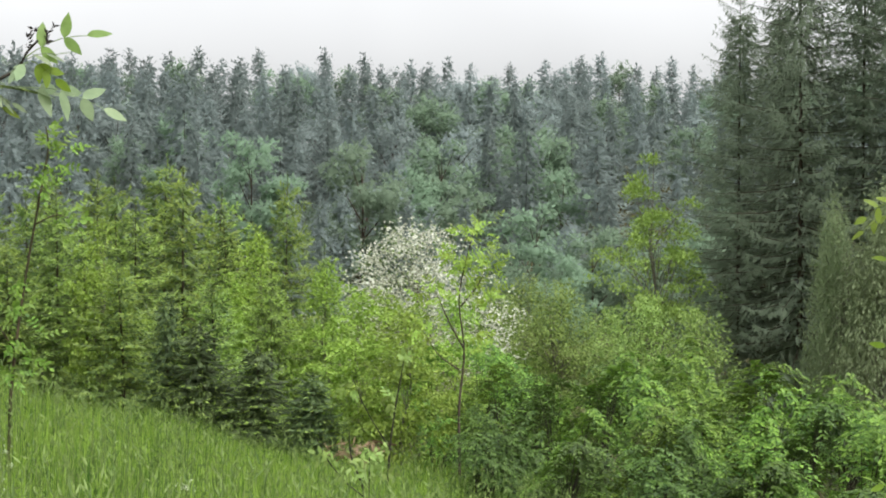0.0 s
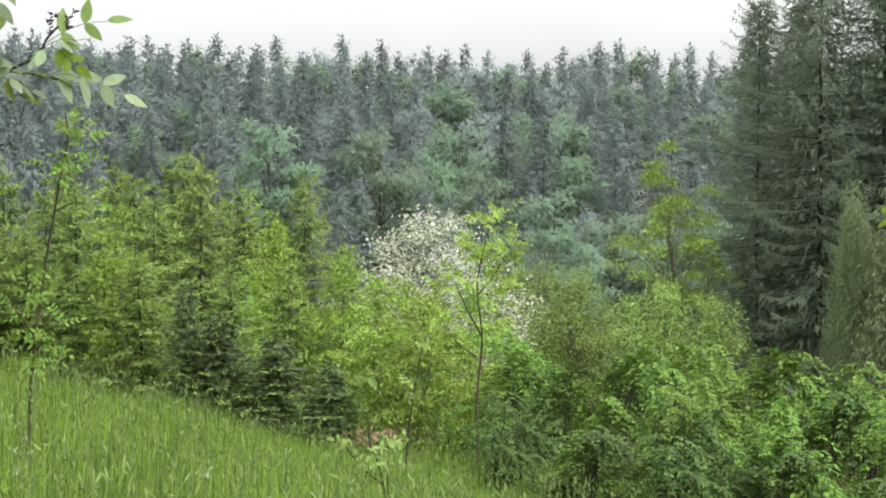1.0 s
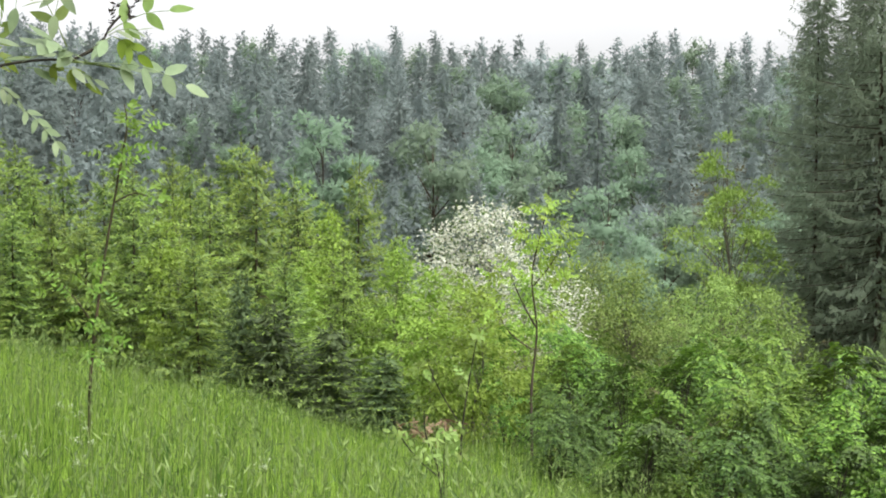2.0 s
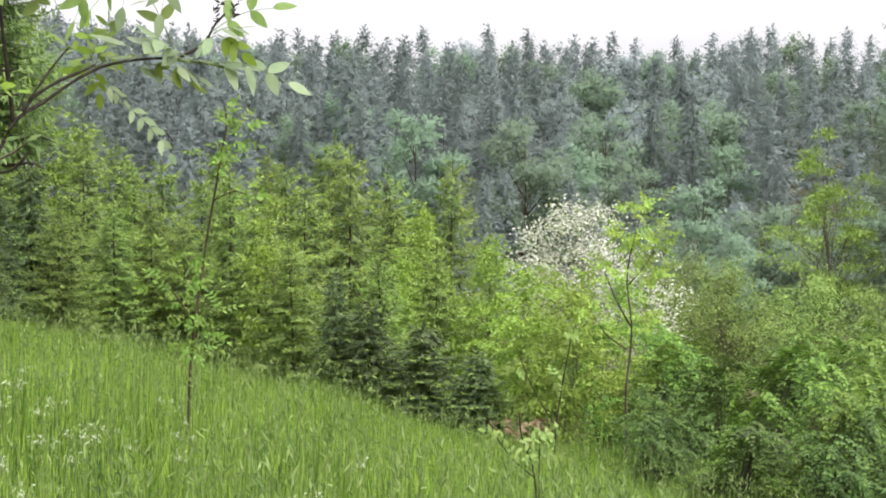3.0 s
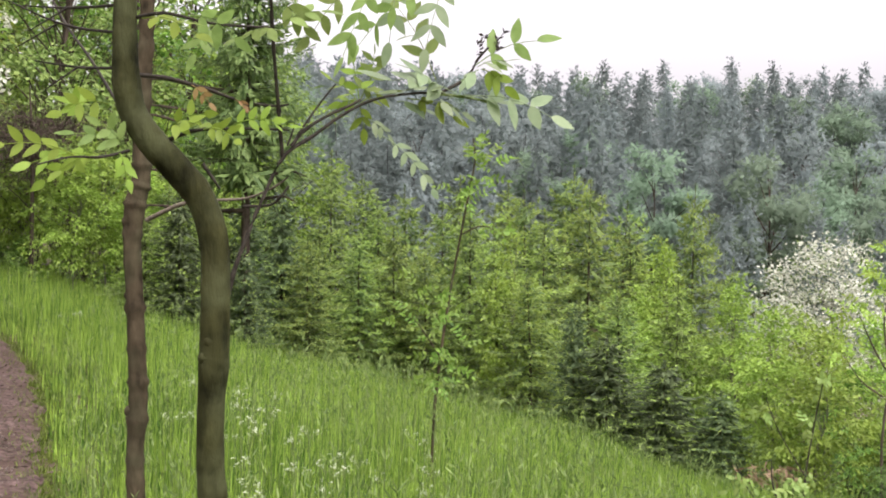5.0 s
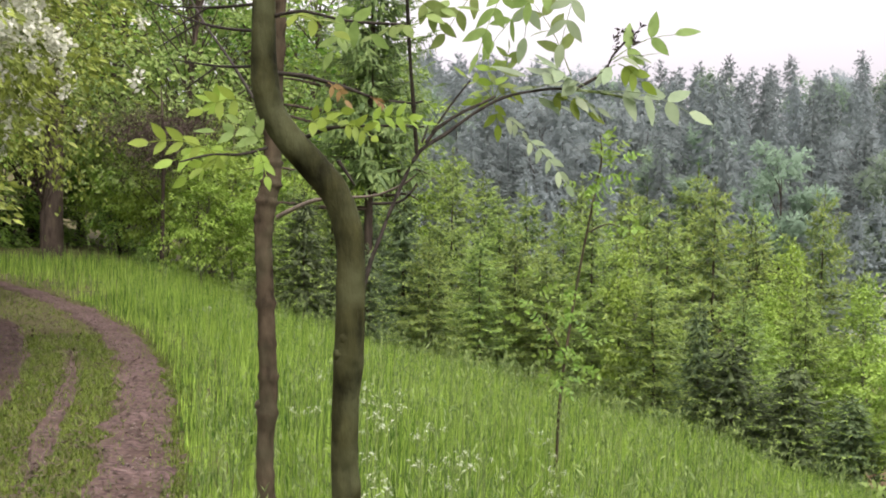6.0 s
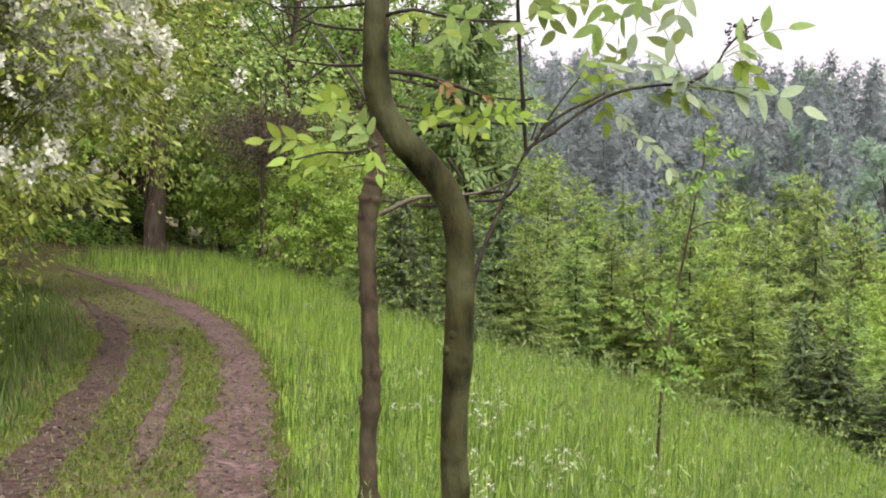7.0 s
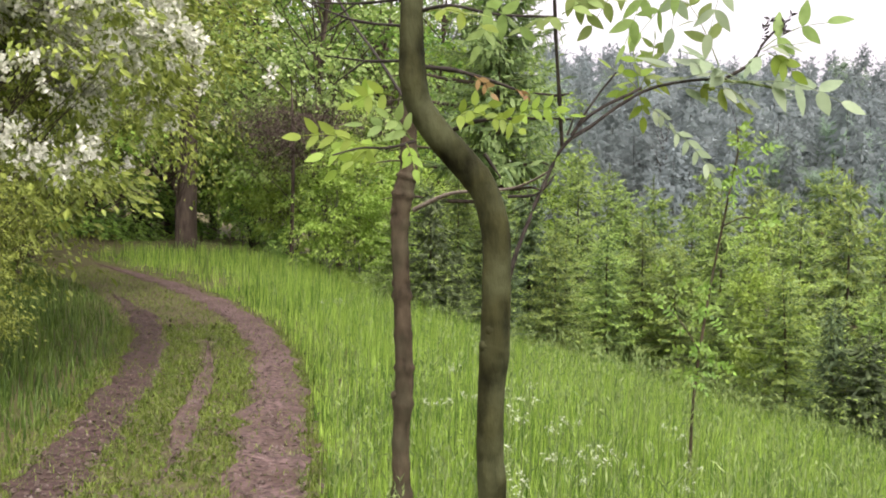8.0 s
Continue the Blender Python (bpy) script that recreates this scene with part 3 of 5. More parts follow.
# ---------------------------------------------------------------- old spruces beyond the shrubs
old = []
for k in range(2):
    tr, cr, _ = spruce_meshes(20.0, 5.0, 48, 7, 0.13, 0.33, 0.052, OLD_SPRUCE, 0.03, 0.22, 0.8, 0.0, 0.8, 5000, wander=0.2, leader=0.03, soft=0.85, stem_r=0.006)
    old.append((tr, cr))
first_old = [None, None]
for k, deg, dist, h in ((0, -24.2, 47, 18.2), (1, -27.0, 45, 22), (0, -29.6, 47, 23), (1, -31.8, 44, 24), (0, -33.5, 46, 22), (1, -26.0, 51, 19.5), (0, -36.5, 45, 23)):
    x, y = bearing(deg, dist)
    sc = h / 20.0
    if first_old[k] is None:
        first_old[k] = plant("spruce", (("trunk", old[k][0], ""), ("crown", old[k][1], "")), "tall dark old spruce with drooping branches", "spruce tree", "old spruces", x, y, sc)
    else:
        repeat(first_old[k], x, y, sc)

# ---------------------------------------------------------------- young spruce plantation at the meadow's lower edge
young = []
for k in range(4):
    young.append(spruce_meshes(5.0, 1.6 + 0.12 * k, 21, 7, 0.085, 0.21, 0.049, SPRUCE, 0.02, 0.12, 0.9, 0.9, 0.35, 350, wander=0.2, leader=0.09))
first_young = {}


def young_spruce(k, deg, dist, height, wide=1.0):
    x, y = bearing(deg, dist)
    sc = height / 5.0
    if k not in first_young:
        tr, cr, sh = young[k]
        first_young[k] = plant("young_spruce", (("trunk", tr, ""), ("crown", cr, ""), ("new_growth", sh, "pale green new shoots", "stuff")), "young green spruce with pale fresh shoots" if k < 4 else "dark young spruce with low dense branches, shade in its colour", "spruce tree", "young spruces", x, y, sc)
        return
    c = repeat(first_young[k], x, y, sc)
    c.scale = (sc * wide, sc * wide, sc)


def top_height(dist, rise, deg):
    """The height of a plant whose top stands at rise (metres of height per 100 m of distance) over the eye's level."""
    x, y = bearing(deg, dist)
    return 1.5 + rise * dist / 100 - ground_z(x, y)


# two darker ones with few new shoots, low over the grass; shade is painted into their colour
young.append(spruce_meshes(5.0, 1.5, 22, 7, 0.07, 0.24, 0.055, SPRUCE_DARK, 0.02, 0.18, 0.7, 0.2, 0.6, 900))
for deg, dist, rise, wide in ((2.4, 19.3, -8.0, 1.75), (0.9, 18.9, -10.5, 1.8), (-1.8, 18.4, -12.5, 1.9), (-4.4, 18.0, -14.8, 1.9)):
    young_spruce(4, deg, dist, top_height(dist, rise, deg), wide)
# bearing, distance, how high the top stands
for n, (deg, dist, rise, wide) in enumerate((
    (13.9, 31, 4.4, 1.0), (16.2, 27, 1.2, 1.1), (11.6, 29, 1.1, 1.0), (10.3, 27, 1.6, 1.0), (8.6, 30, 0.2, 1.0), (7.3, 27, 0.6, 1.1), (4.7, 30, 1.4, 1.0), (2.7, 36, 3.2, 1.0), (1.75, 28, 2.2, 1.0),
    (3.9, 24, -0.5, 1.1), (-0.4, 30, -1.6, 1.0), (-3.0, 29, 1.8, 0.75), (-4.9, 27, -4.2, 0.9), (-1.7, 28, -3.0, 1.0), (6.0, 23, -2.5, 1.2), (9.4, 23, -3.0, 1.2), (12.6, 23, -2.2, 1.2), (15.0, 22, -2.5, 1.2),
    (4.4, 20.5, -5.5, 1.3), (0.2, 21.5, -6.5, 1.2), (17.8, 25, 1.0, 1.1), (19.5, 28, 3.5, 1.1), (18.5, 23, -3.0, 1.1), (14.5, 26, -0.5, 1.0), (7.8, 34, 2.4, 1.0), (5.6, 33, 2.0, 1.0), (12.2, 34, 2.6, 1.0),
    (0.2, 34, 0.4, 1.0), (10.9, 24, -1.8, 1.1), (-2.4, 23, -6.0, 1.1), (16.9, 30, 2.6, 1.0), (21.5, 27, 2.0, 1.1), (17.9, 20.5, -3.5, 1.1), (19.6, 20.5, -4.5, 1.1),
)):
    # low ones past bearing 15.5 get dark needles in place of the wood's shade
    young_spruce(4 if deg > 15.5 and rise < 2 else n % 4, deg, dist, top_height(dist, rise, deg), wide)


# ---------------------------------------------------------------- shrubs and young broadleaved trees
def shrub_kind(name, label, category, group, height, spread, clumps, per, leaf, mat, bark=None, **more):
    tr, cr, b, way = broadleaf_meshes(height, spread, clumps, per, leaf, mat, bark or BARK_GREY, **more)
    return dict(name=name, label=label, category=category, group=group, meshes=[("trunk", tr, ""), ("crown", cr, "")], height=height, first=None, b=b, way=way)


def stand(kind, deg, dist, height, wide=1.0):
    x, y = bearing(deg, dist)
    sc = height / kind["height"]
    if kind["first"] is None:
        kind["first"] = plant(kind["name"], kind["meshes"], kind["label"], kind["category"], kind["group"], x, y, sc)
        ob = kind["first"]
    else:
        ob = repeat(kind["first"], x, y, sc)
    ob.scale = (sc * wide, sc * wide, sc)
    return ob


hazel = []
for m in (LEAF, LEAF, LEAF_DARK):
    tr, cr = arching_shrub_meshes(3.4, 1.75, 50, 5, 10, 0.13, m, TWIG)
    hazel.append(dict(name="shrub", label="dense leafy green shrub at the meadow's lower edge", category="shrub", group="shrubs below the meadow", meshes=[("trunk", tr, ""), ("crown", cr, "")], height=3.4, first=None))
maple = [shrub_kind("young_maple", "bright yellow-green young maple beside the spruces", "tree", "young maples", 4.0, 1.15, 90, 60, 0.10, m, bare=0.05, flat=0.3, trunk_r=0.022, clump_r=0.27, weep=0.5, narrow=0.6) for m in (LEAF_BRIGHT, LEAF_BRIGHT)]
birch = [shrub_kind("young_birch", "soft pale green young birch with a rounded crown", "tree", "young birches", 5.0, 1.4, 90, 84, 0.095, m, bare=0.1, flat=0.8, trunk_r=0.04, clump_r=0.26, weep=0.6, narrow=0.6) for m in (LEAF_SOFT,)]

# shrubs: bearing, distance, rise of the top, kind
for deg, dist, rise, k, wide in (
    (-13.5, 18, -13.5, 0, 1.0), (-16.0, 17, -12.8, 2, 1.0), (-18.3, 17.5, -13.2, 0, 1.1), (-20.8, 17, -13.0, 1, 1.0), (-23.0, 18, -13.0, 0, 1.0), (-25.3, 18, -12.5, 1, 1.1), (-27.5, 17.5, -15.0, 2, 1.0), (-30.0, 18, -15.5, 0, 1.1), (-32.5, 18, -14.5, 1, 1.1),
    (-12.2, 22, -12.0, 1, 1.0), (-15.2, 23, -12.2, 0, 1.0), (-18.0, 23, -12.3, 2, 1.0), (-20.6, 24, -11.3, 1, 1.0), (-23.4, 23, -11.5, 0, 1.0), (-26.0, 24, -12.0, 0, 1.0), (-29.0, 24, -14.0, 1, 1.0), (-32.0, 25, -14.5, 0, 1.0), (-10.2, 20, -11.5, 0, 0.9),
    (-17.0, 14.8, -16.0, 1, 1.0), (-20.2, 14.6, -16.5, 0, 1.0), (-23.5, 14.4, -16.0, 2, 1.0), (-26.8, 14.0, -17.0, 1, 1.0), (-30.2, 14.0, -16.5, 0, 1.0), (-12.8, 16.2, -15.5, 2, 0.9),
    # low front row, all kind 2: its dark leaves paint the shaded shrub bottoms
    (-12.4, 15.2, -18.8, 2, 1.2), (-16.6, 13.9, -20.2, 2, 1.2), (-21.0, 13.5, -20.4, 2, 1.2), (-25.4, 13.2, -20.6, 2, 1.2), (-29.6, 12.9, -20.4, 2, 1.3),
    (-34.5, 16, -14.0, 0, 1.1), (-13.6, 29, -10.5, 0, 1.0),
):
    stand(hazel[k], deg, dist, max(1.0, top_height(dist, rise + 1.2 * math.sin(deg * 37), deg)), 0.84 * wide)
for deg, dist, rise, wide in ((-1.6, 25, -3.0, 0.8), (-5.2, 23, -6.0, 0.9), (-6.8, 19, -8.0, 1.1), (-8.6, 18, -9.5, 1.1), (-9.4, 23, -9.0, 1.0), (-7.6, 25, -8.0, 1.0), (-11.2, 26, -8.4, 1.0), (-0.3, 24, -6.0, 0.8), (5.3, 22, -1.8, 0.7)):
    stand(maple[int(deg * 10) % 2], deg, dist, top_height(dist, rise, deg), wide)
for deg, dist, rise, wide in ((-16.0, 38, -6.2, 1.0), (-20.0, 36, -7.5, 1.0), (-12.7, 40, -7.0, 1.0), (-14.4, 42, -5.8, 0.7), (-22.3, 34, -8.0, 0.9), (-18.2, 41, -8.5, 1.0)):
    stand(birch[0], deg, dist, top_height(dist, rise, deg), wide)

# a weeping birch before the old spruces, and a yellow-green oak
weeping = shrub_kind("birch", "drooping grey-green birch in front of old spruces", "tree", "", 9.0, 1.7, 170, 120, 0.12, LEAF_GREY, bare=0.1, flat=2.2, trunk_r=0.08, clump_r=0.25, weep=1.6, narrow=0.5)
stand(weeping, -28.5, 33, top_height(33, 0.4, -28.5), 0.5)
stand(weeping, -30.7, 32, top_height(32, 1.2, -30.7), 0.9)
oak = shrub_kind("oak_tree", "yellow-green young oak with open layered branches", "tree", "", 8.0, 2.4, 64, 120, 0.13, LEAF_YELLOW, bare=0.25, flat=0.28, trunk_r=0.1, clump_r=0.24, weep=0.15, narrow=0.7)
stand(oak, -20.5, 44, top_height(44, 3.6, -20.5), 0.62)

# the white hawthorn
haw = broadleaf_meshes(6.0, 2.35, 110, 42, 0.09, LEAF, BARK_GREY, bare=0.15, flat=0.5, trunk_r=0.05, limb_r=0.14, clump_r=0.22)
nb = len(haw[2])
pick = rng.random(nb) < 0.82
hb = np.repeat(haw[2][pick], 3, axis=0) + rng.normal(size=(3 * pick.sum(), 3)) * 0.10 + [0, 0, 0.06]
flower = raw_mesh("blossom", *leaf_arrays(hb, rand_dirs(len(hb)), rand_dirs(len(hb)) + [0, 0, 1.0], rng.uniform(0.05, 0.105, len(hb)), rng.uniform(0.04, 0.08, len(hb))), BLOSSOM)
hx, hy = bearing(-9.3, 34)
hawthorn = plant("hawthorn", (("trunk", haw[0], ""), ("crown", haw[1], ""), ("blossom", flower, "white blossom")), "hawthorn covered in white blossom behind the shrubs", "tree", "", hx, hy, top_height(34, -1.8, -9.3) / 6.0)
hawthorn.scale = [hawthorn.scale[0] * 1.12, hawthorn.scale[1] * 1.12, hawthorn.scale[2]]

# ---------------------------------------------------------------- the wood along the track
wood_kinds = [shrub_kind("broadleaf_tree", "leafy green tree at the edge of the wood", "tree", "trees by the track", 9.0, 2.6, 90, 64, 0.145, m, BARK, bare=0.08, flat=0.3, trunk_r=0.1, clump_r=0.24, weep=0.3, narrow=0.65) for m in (LEAF, LEAF_SOFT, LEAF_BRIGHT)]
for deg, dist, h, k, wide in (
    (26.0, 33, 11, 1, 1.0), (23.0, 36, 12, 0, 1.0), (29.0, 40, 13, 1, 1.1), (20.5, 38, 12, 2, 1.0), (33.0, 42, 14, 0, 1.2), (36.5, 38, 13, 2, 1.2), (40.5, 34, 12, 0, 1.2), (31.0, 47, 15, 2, 1.2), (25.0, 46, 15, 2, 1.2), (18.8, 44, 13, 0, 1.0), (21.8, 50, 15, 1, 1.1), (28.0, 52, 16, 0, 1.3),
    # 51 and 60: added left of view, continuing the wood to shade the bank
    (51.0, 12, 8, 0, 1.1), (60.0, 9.5, 8, 2, 1.0), (50.0, 18, 12, 1, 1.1), (46.0, 22, 12, 2, 1.2), (35.0, 55, 17, 1, 1.3), (44.0, 30, 12, 2, 1.2), (39.0, 26, 9, 2, 1.0), (17.0, 47, 11, 2, 1.0),
):
    stand(wood_kinds[k], deg, dist, h, wide)
for deg, dist, h, k in ((27.2, 28, 1.6, 0), (24.5, 30, 2.2, 1), (22.0, 29, 2.0, 0), (20.0, 27, 2.0, 2), (23.2, 31, 3.0, 1), (29.2, 38, 2.2, 0)):
    stand(hazel[k], deg, dist, h)
stand(maple[0], 25.6, 27, 3.4, 1.0)
stand(maple[1], 24.2, 29, 4.4, 1.0)
for deg, dist, h in ((27.6, 34, 5.0), (29.6, 38, 4.5), (22.6, 27, 3.2), (21.4, 31, 5.0), (28.6, 44, 7.0)):
    stand(maple[0], deg, dist, h, 0.9)

# the thick trunk beside the track
tx, ty = bearing(32.2, 34)
hs = np.linspace(0, 1, 12)
tp = np.stack([0.12 * np.sin(3 * hs), 0.1 * hs, -0.3 + 13 * hs], 1)
tr_r = 0.28 * (1 - 0.55 * hs) + 0.05 * np.exp(-hs * 18)
big = thing("pine_tree", tx, ty, "tall pine with a thick straight brown trunk beside the track", "tree")
part("trunk", raw_mesh("trunk", *tube_arrays([(tp, tr_r)], 14), BARK, True), big)

hanging = shrub_kind("broadleaf_tree", "slim tree with drooping olive-green leaves beside the pine", "tree", "trees by the track", 8.0, 1.9, 90, 60, 0.12, CHERRY_LEAF, BARK, bare=0.24, flat=1.0, trunk_r=0.05, clump_r=0.26, weep=0.9, narrow=0.5)
stand(hanging, 32.6, 29, 8.5, 1.15)

# the blossoming bird cherry that hangs over the track
cherry = broadleaf_meshes(7.5, 2.9, 420, 92, 0.095, CHERRY_LEAF, BARK, bare=0.08, flat=0.4, trunk_r=0.065, limb_r=0.1, clump_r=0.15, weep=0.35, stems=3, narrow=0.48)
cx, cy = bearing(44.0, 11.8)
base_at = np.array([cx, cy, ground_z(cx, cy)])
in_bloom = 0.035 * np.array([noise.noise(Vector(p) * 0.75) > 0.0 for p in cherry[2]]) * (cherry[2][:, 2] > 1.8)
# boughs laden with blossom
for deg, dist, z, wide, thick, full in ((41.2, 10.0, 2.05, 0.95, 0.5, 0.27), (36.2, 11.0, 3.1, 1.1, 0.45, 0.2), (41.0, 9.9, 3.2, 0.7, 0.4, 0.2)):
    q = (cherry[2] - (np.array([*bearing(deg, dist), z]) - base_at)) / [wide, wide, thick]
    in_bloom = np.maximum(in_bloom, full * ((q**2).sum(1) < 1))
cb = cherry[2][rng.random(len(cherry[2])) < in_bloom] * [1.05, 1.05, 1.0]
petals = 24
along_r = np.tile(np.arange(petals) / petals, len(cb))[:, None]
hang_way = np.repeat(unit(rng.normal(size=cb.shape) * 0.45 - [0, 0, 1.0]), petals, 0)
cb = np.repeat(cb + [0, 0, 0.06], petals, 0) + hang_way * along_r * 0.17 + rng.normal(size=(len(cb) * petals, 3)) * 0.026
bloss = raw_mesh("blossom", *leaf_arrays(cb, rand_dirs(len(cb)), rand_dirs(len(cb)), rng.uniform(0.038, 0.066, len(cb)), rng.uniform(0.034, 0.055, len(cb))), BLOSSOM)
plant("bird_cherry", (("trunk", cherry[0], ""), ("crown", cherry[1], ""), ("blossom", bloss, "hanging white blossom")), "blossoming bird cherry hanging over the track", "tree", "", cx, cy, 1.0, 0.0)
cx, cy = bearing(43.6, 9.6)
plant("bird_cherry", (("trunk", cherry[0], ""), ("crown", cherry[1], "")), "low leafy bird cherry shoot beside the track", "tree", "", cx, cy, 0.3, 1.3)
cx, cy = bearing(40.5, 19)
plant("bird_cherry", (("trunk", cherry[0], ""), ("crown", cherry[1], ""), ("blossom", bloss, "hanging white blossom")), "blossoming bird cherry hanging over the track", "tree", "", cx, cy, 1.0)
for deg, dist, h in ((44.5, 13.5, 1.8), (36.0, 40, 4.5), (34.2, 42, 5.0), (38.0, 37, 4.5), (32.8, 44, 5.0)):
    stand(hazel[1], deg, dist, h)

young_spruce(4, 20.9, 20, 2.4, 1.2)
young_spruce(1, 22.4, 21, 2.0, 1.2)
young_spruce(2, 19.6, 22.5, 2.8, 1.1)

# ---------------------------------------------------------------- grass
def blades(xy, height, width, lean, mat, name, bent=0.35):
    n = len(xy)
    root = np.concatenate([xy, ground_array(xy[:, 0], xy[:, 1])[:, None] - 0.02], 1)
    az = rng.random(n) * 2 * np.pi
    side = np.stack([np.cos(az), np.sin(az), np.zeros(n)], 1)
    fw = np.stack([-np.sin(az), np.cos(az), np.zeros(n)], 1) * (lean * rng.normal(size=n))[:, None] + [0.03, -0.01, 0]
    up = np.array([0, 0, 1.0])
    h, w = height[:, None], width[:, None]
    m1 = root + up * h * 0.5 + fw * h * 0.25
    tip = root + up * h * (1 - bent * rng.random((n, 1)) * 0.5) + fw * h * 0.9
    v = np.stack([root - side * w, root + side * w, m1 + side * w * 0.8, m1 - side * w * 0.8, tip], 1)
    far_ = np.hypot(xy[:, 0], xy[:, 1]) > 11
    i = np.arange((~far_).sum())[:, None] * 5
    f = np.concatenate([i + [0, 1, 2], i + [0, 2, 3], i + [3, 2, 4]], 1).reshape(-1, 3)
    v_near, v_far = v[~far_].reshape(-1, 3), v[far_][:, [0, 1, 4]].reshape(-1, 3)
    f = np.concatenate([f, len(v_near) + np.arange(len(v_far)).reshape(-1, 3)])
    return new(name, raw_mesh(name, np.concatenate([v_near, v_far]), f, mat))


def rut_distance(xy):
    """Signed distance to the right of the right rut's middle."""
    d = xy[:, None] - RUT[None]
    k = (d**2).sum(-1).argmin(1)
    return -(d[np.arange(len(xy)), k] * rut_left[k]).sum(-1)


def sample(n, deg0, deg1, d0, d1, power=1.0):
    deg, u = rng.uniform(deg0, deg1, n), rng.random(n) ** power
    d = d0 + (d1 - d0) * u
    return np.stack([-d * np.sin(np.radians(deg)), d * np.cos(np.radians(deg))], 1)


def tufted(xy, per, spread):
    """Blades gathered in tufts round every per-th place."""
    k = len(xy) // per
    return xy[rng.integers(0, k, len(xy))] + rng.normal(size=xy.shape) * spread


meadow = np.concatenate([sample(36000, -24, 44, 2.2, 9, 0.8), tufted(sample(46000, -24, 44, 2.4, 9, 0.8), 14, 0.05), tufted(sample(120000, -22, 40, 8, 19, 0.9), 9, 0.09), tufted(sample(32000, -6, 40, 17, 30, 0.9), 7, 0.12)])
ring = sample(40000, 40, 338, 0.5, 7, 0.6)
meadow = np.concatenate([meadow, ring])
off = rut_distance(meadow)
meadow = meadow[off > 0.25 + 0.1 * rng.random(len(meadow))]
near = np.linalg.norm(meadow, axis=1)
patch = np.array([noise.noise(Vector((p[0] * 0.5, p[1] * 0.5, 2.0))) for p in meadow])
off = np.clip((rut_distance(meadow) - 0.3) / 0.8, 0.35, 1)
tall = (0.42 + 0.16 * patch) * rng.uniform(0.45, 1.3, len(meadow)) * off
tagged(blades(meadow, tall, rng.uniform(0.0014, 0.0042, len(meadow)) * (1 + near / 16), 0.17, GRASS, "grass"), "tall fresh green meadow grass on the slope", "grass", kind="stuff")
# taller flowering stems with loose panicles
pick = rng.random(len(meadow)) < np.interp(near, [5, 9, 16], [0.05, 0.03, 0.016])
stem_xy, stem_h = meadow[pick] + 0.02, np.clip(tall[pick] * 1.55, 0.34, 0.95)
ns_ = len(stem_xy)
tagged(blades(stem_xy, stem_h, np.full(ns_, 0.0017) * (1 + near[pick] / 12), 0.05, GRASS_DRY, "grass", 0.0), "tall seeding grass stems among the meadow grass", "grass", kind="stuff")
heads_v, heads_f, off_h = [], [], 0
top_at = np.concatenate([stem_xy, (ground_array(stem_xy[:, 0], stem_xy[:, 1]) + stem_h * 0.98)[:, None]], 1) + np.array([0.025, -0.008, 0]) * stem_h[:, None]
for k in range(5):
    v_, f_ = leaf_arrays(top_at - np.array([0, 0, 0.025]) * k + rng.normal(size=(ns_, 3)) * 0.008, rng.normal(size=(ns_, 3)) * 0.45 + [0, 0, 1.0], rand_dirs(ns_), rng.uniform(0.03, 0.06, ns_), 0.006 * (1 + near[pick] / 14))
    heads_v.append(v_)
    heads_f.append(f_ + off_h)
    off_h += len(v_)
tagged(new("grass_panicle", raw_mesh("grass_panicle", np.concatenate(heads_v), np.concatenate(heads_f), GRASS_DRY)), "pale feathery seed heads over the meadow grass", "grass", kind="stuff")
# bank blades take the grass colour with tree shade painted in
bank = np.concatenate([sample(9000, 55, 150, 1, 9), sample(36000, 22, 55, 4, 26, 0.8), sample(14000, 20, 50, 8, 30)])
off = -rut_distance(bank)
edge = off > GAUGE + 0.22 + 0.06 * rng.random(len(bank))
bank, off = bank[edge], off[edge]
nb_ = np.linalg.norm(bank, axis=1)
tagged(blades(bank, np.clip(0.12 + 0.22 * (off - GAUGE - 0.25), 0.12, 0.42) * rng.uniform(0.6, 1.3, len(bank)), rng.uniform(0.002, 0.0045, len(bank)) * (1 + nb_ / 14), 0.35, GRASS_SHADE, "grass"), "green grass on the bank beside the track, darkened for shade", "grass", kind="stuff")
strip = np.concatenate([sample(24000, 45, 200, 0.3, 6), sample(180000, 16, 42, 3.8, 14, 0.8), sample(60000, 22, 42, 12, 28)])
off = -rut_distance(strip)
ragged = rng.random(len(strip)) ** 2 * 0.22
worn = (np.abs(off - WORN) < 0.08) & (np.linalg.norm(strip, axis=1) < 12.5) & (np.linalg.norm(strip, axis=1) > 7.0) & (rng.random(len(strip)) < 0.62)
faded = np.hypot(strip[:, 0], strip[:, 1]) > 15.6
mid = (off > 0.24 - ragged) & ((off < GAUGE - 0.2 + ragged) | faded & (off < GAUGE + 0.3)) & ~worn | (np.abs(off + 0.26) < 0.05 + ragged) | (np.abs(off - GAUGE - 0.24) < 0.05 + ragged)
bare_spot = np.array([noise.noise(Vector((p[0] * 1.6, p[1] * 1.6, 9.0))) for p in strip])
strip = strip[mid & (bare_spot < 0.42 + 0.25 * rng.random(len(strip)))]
ns = np.linalg.norm(strip, axis=1)
tagged(blades(strip, rng.uniform(0.015, 0.085, len(strip)), rng.uniform(0.0012, 0.0028, len(strip)) * (1 + ns / 10), 0.7, TURF, "grass"), "short worn grass between the wheel ruts", "grass", kind="stuff")


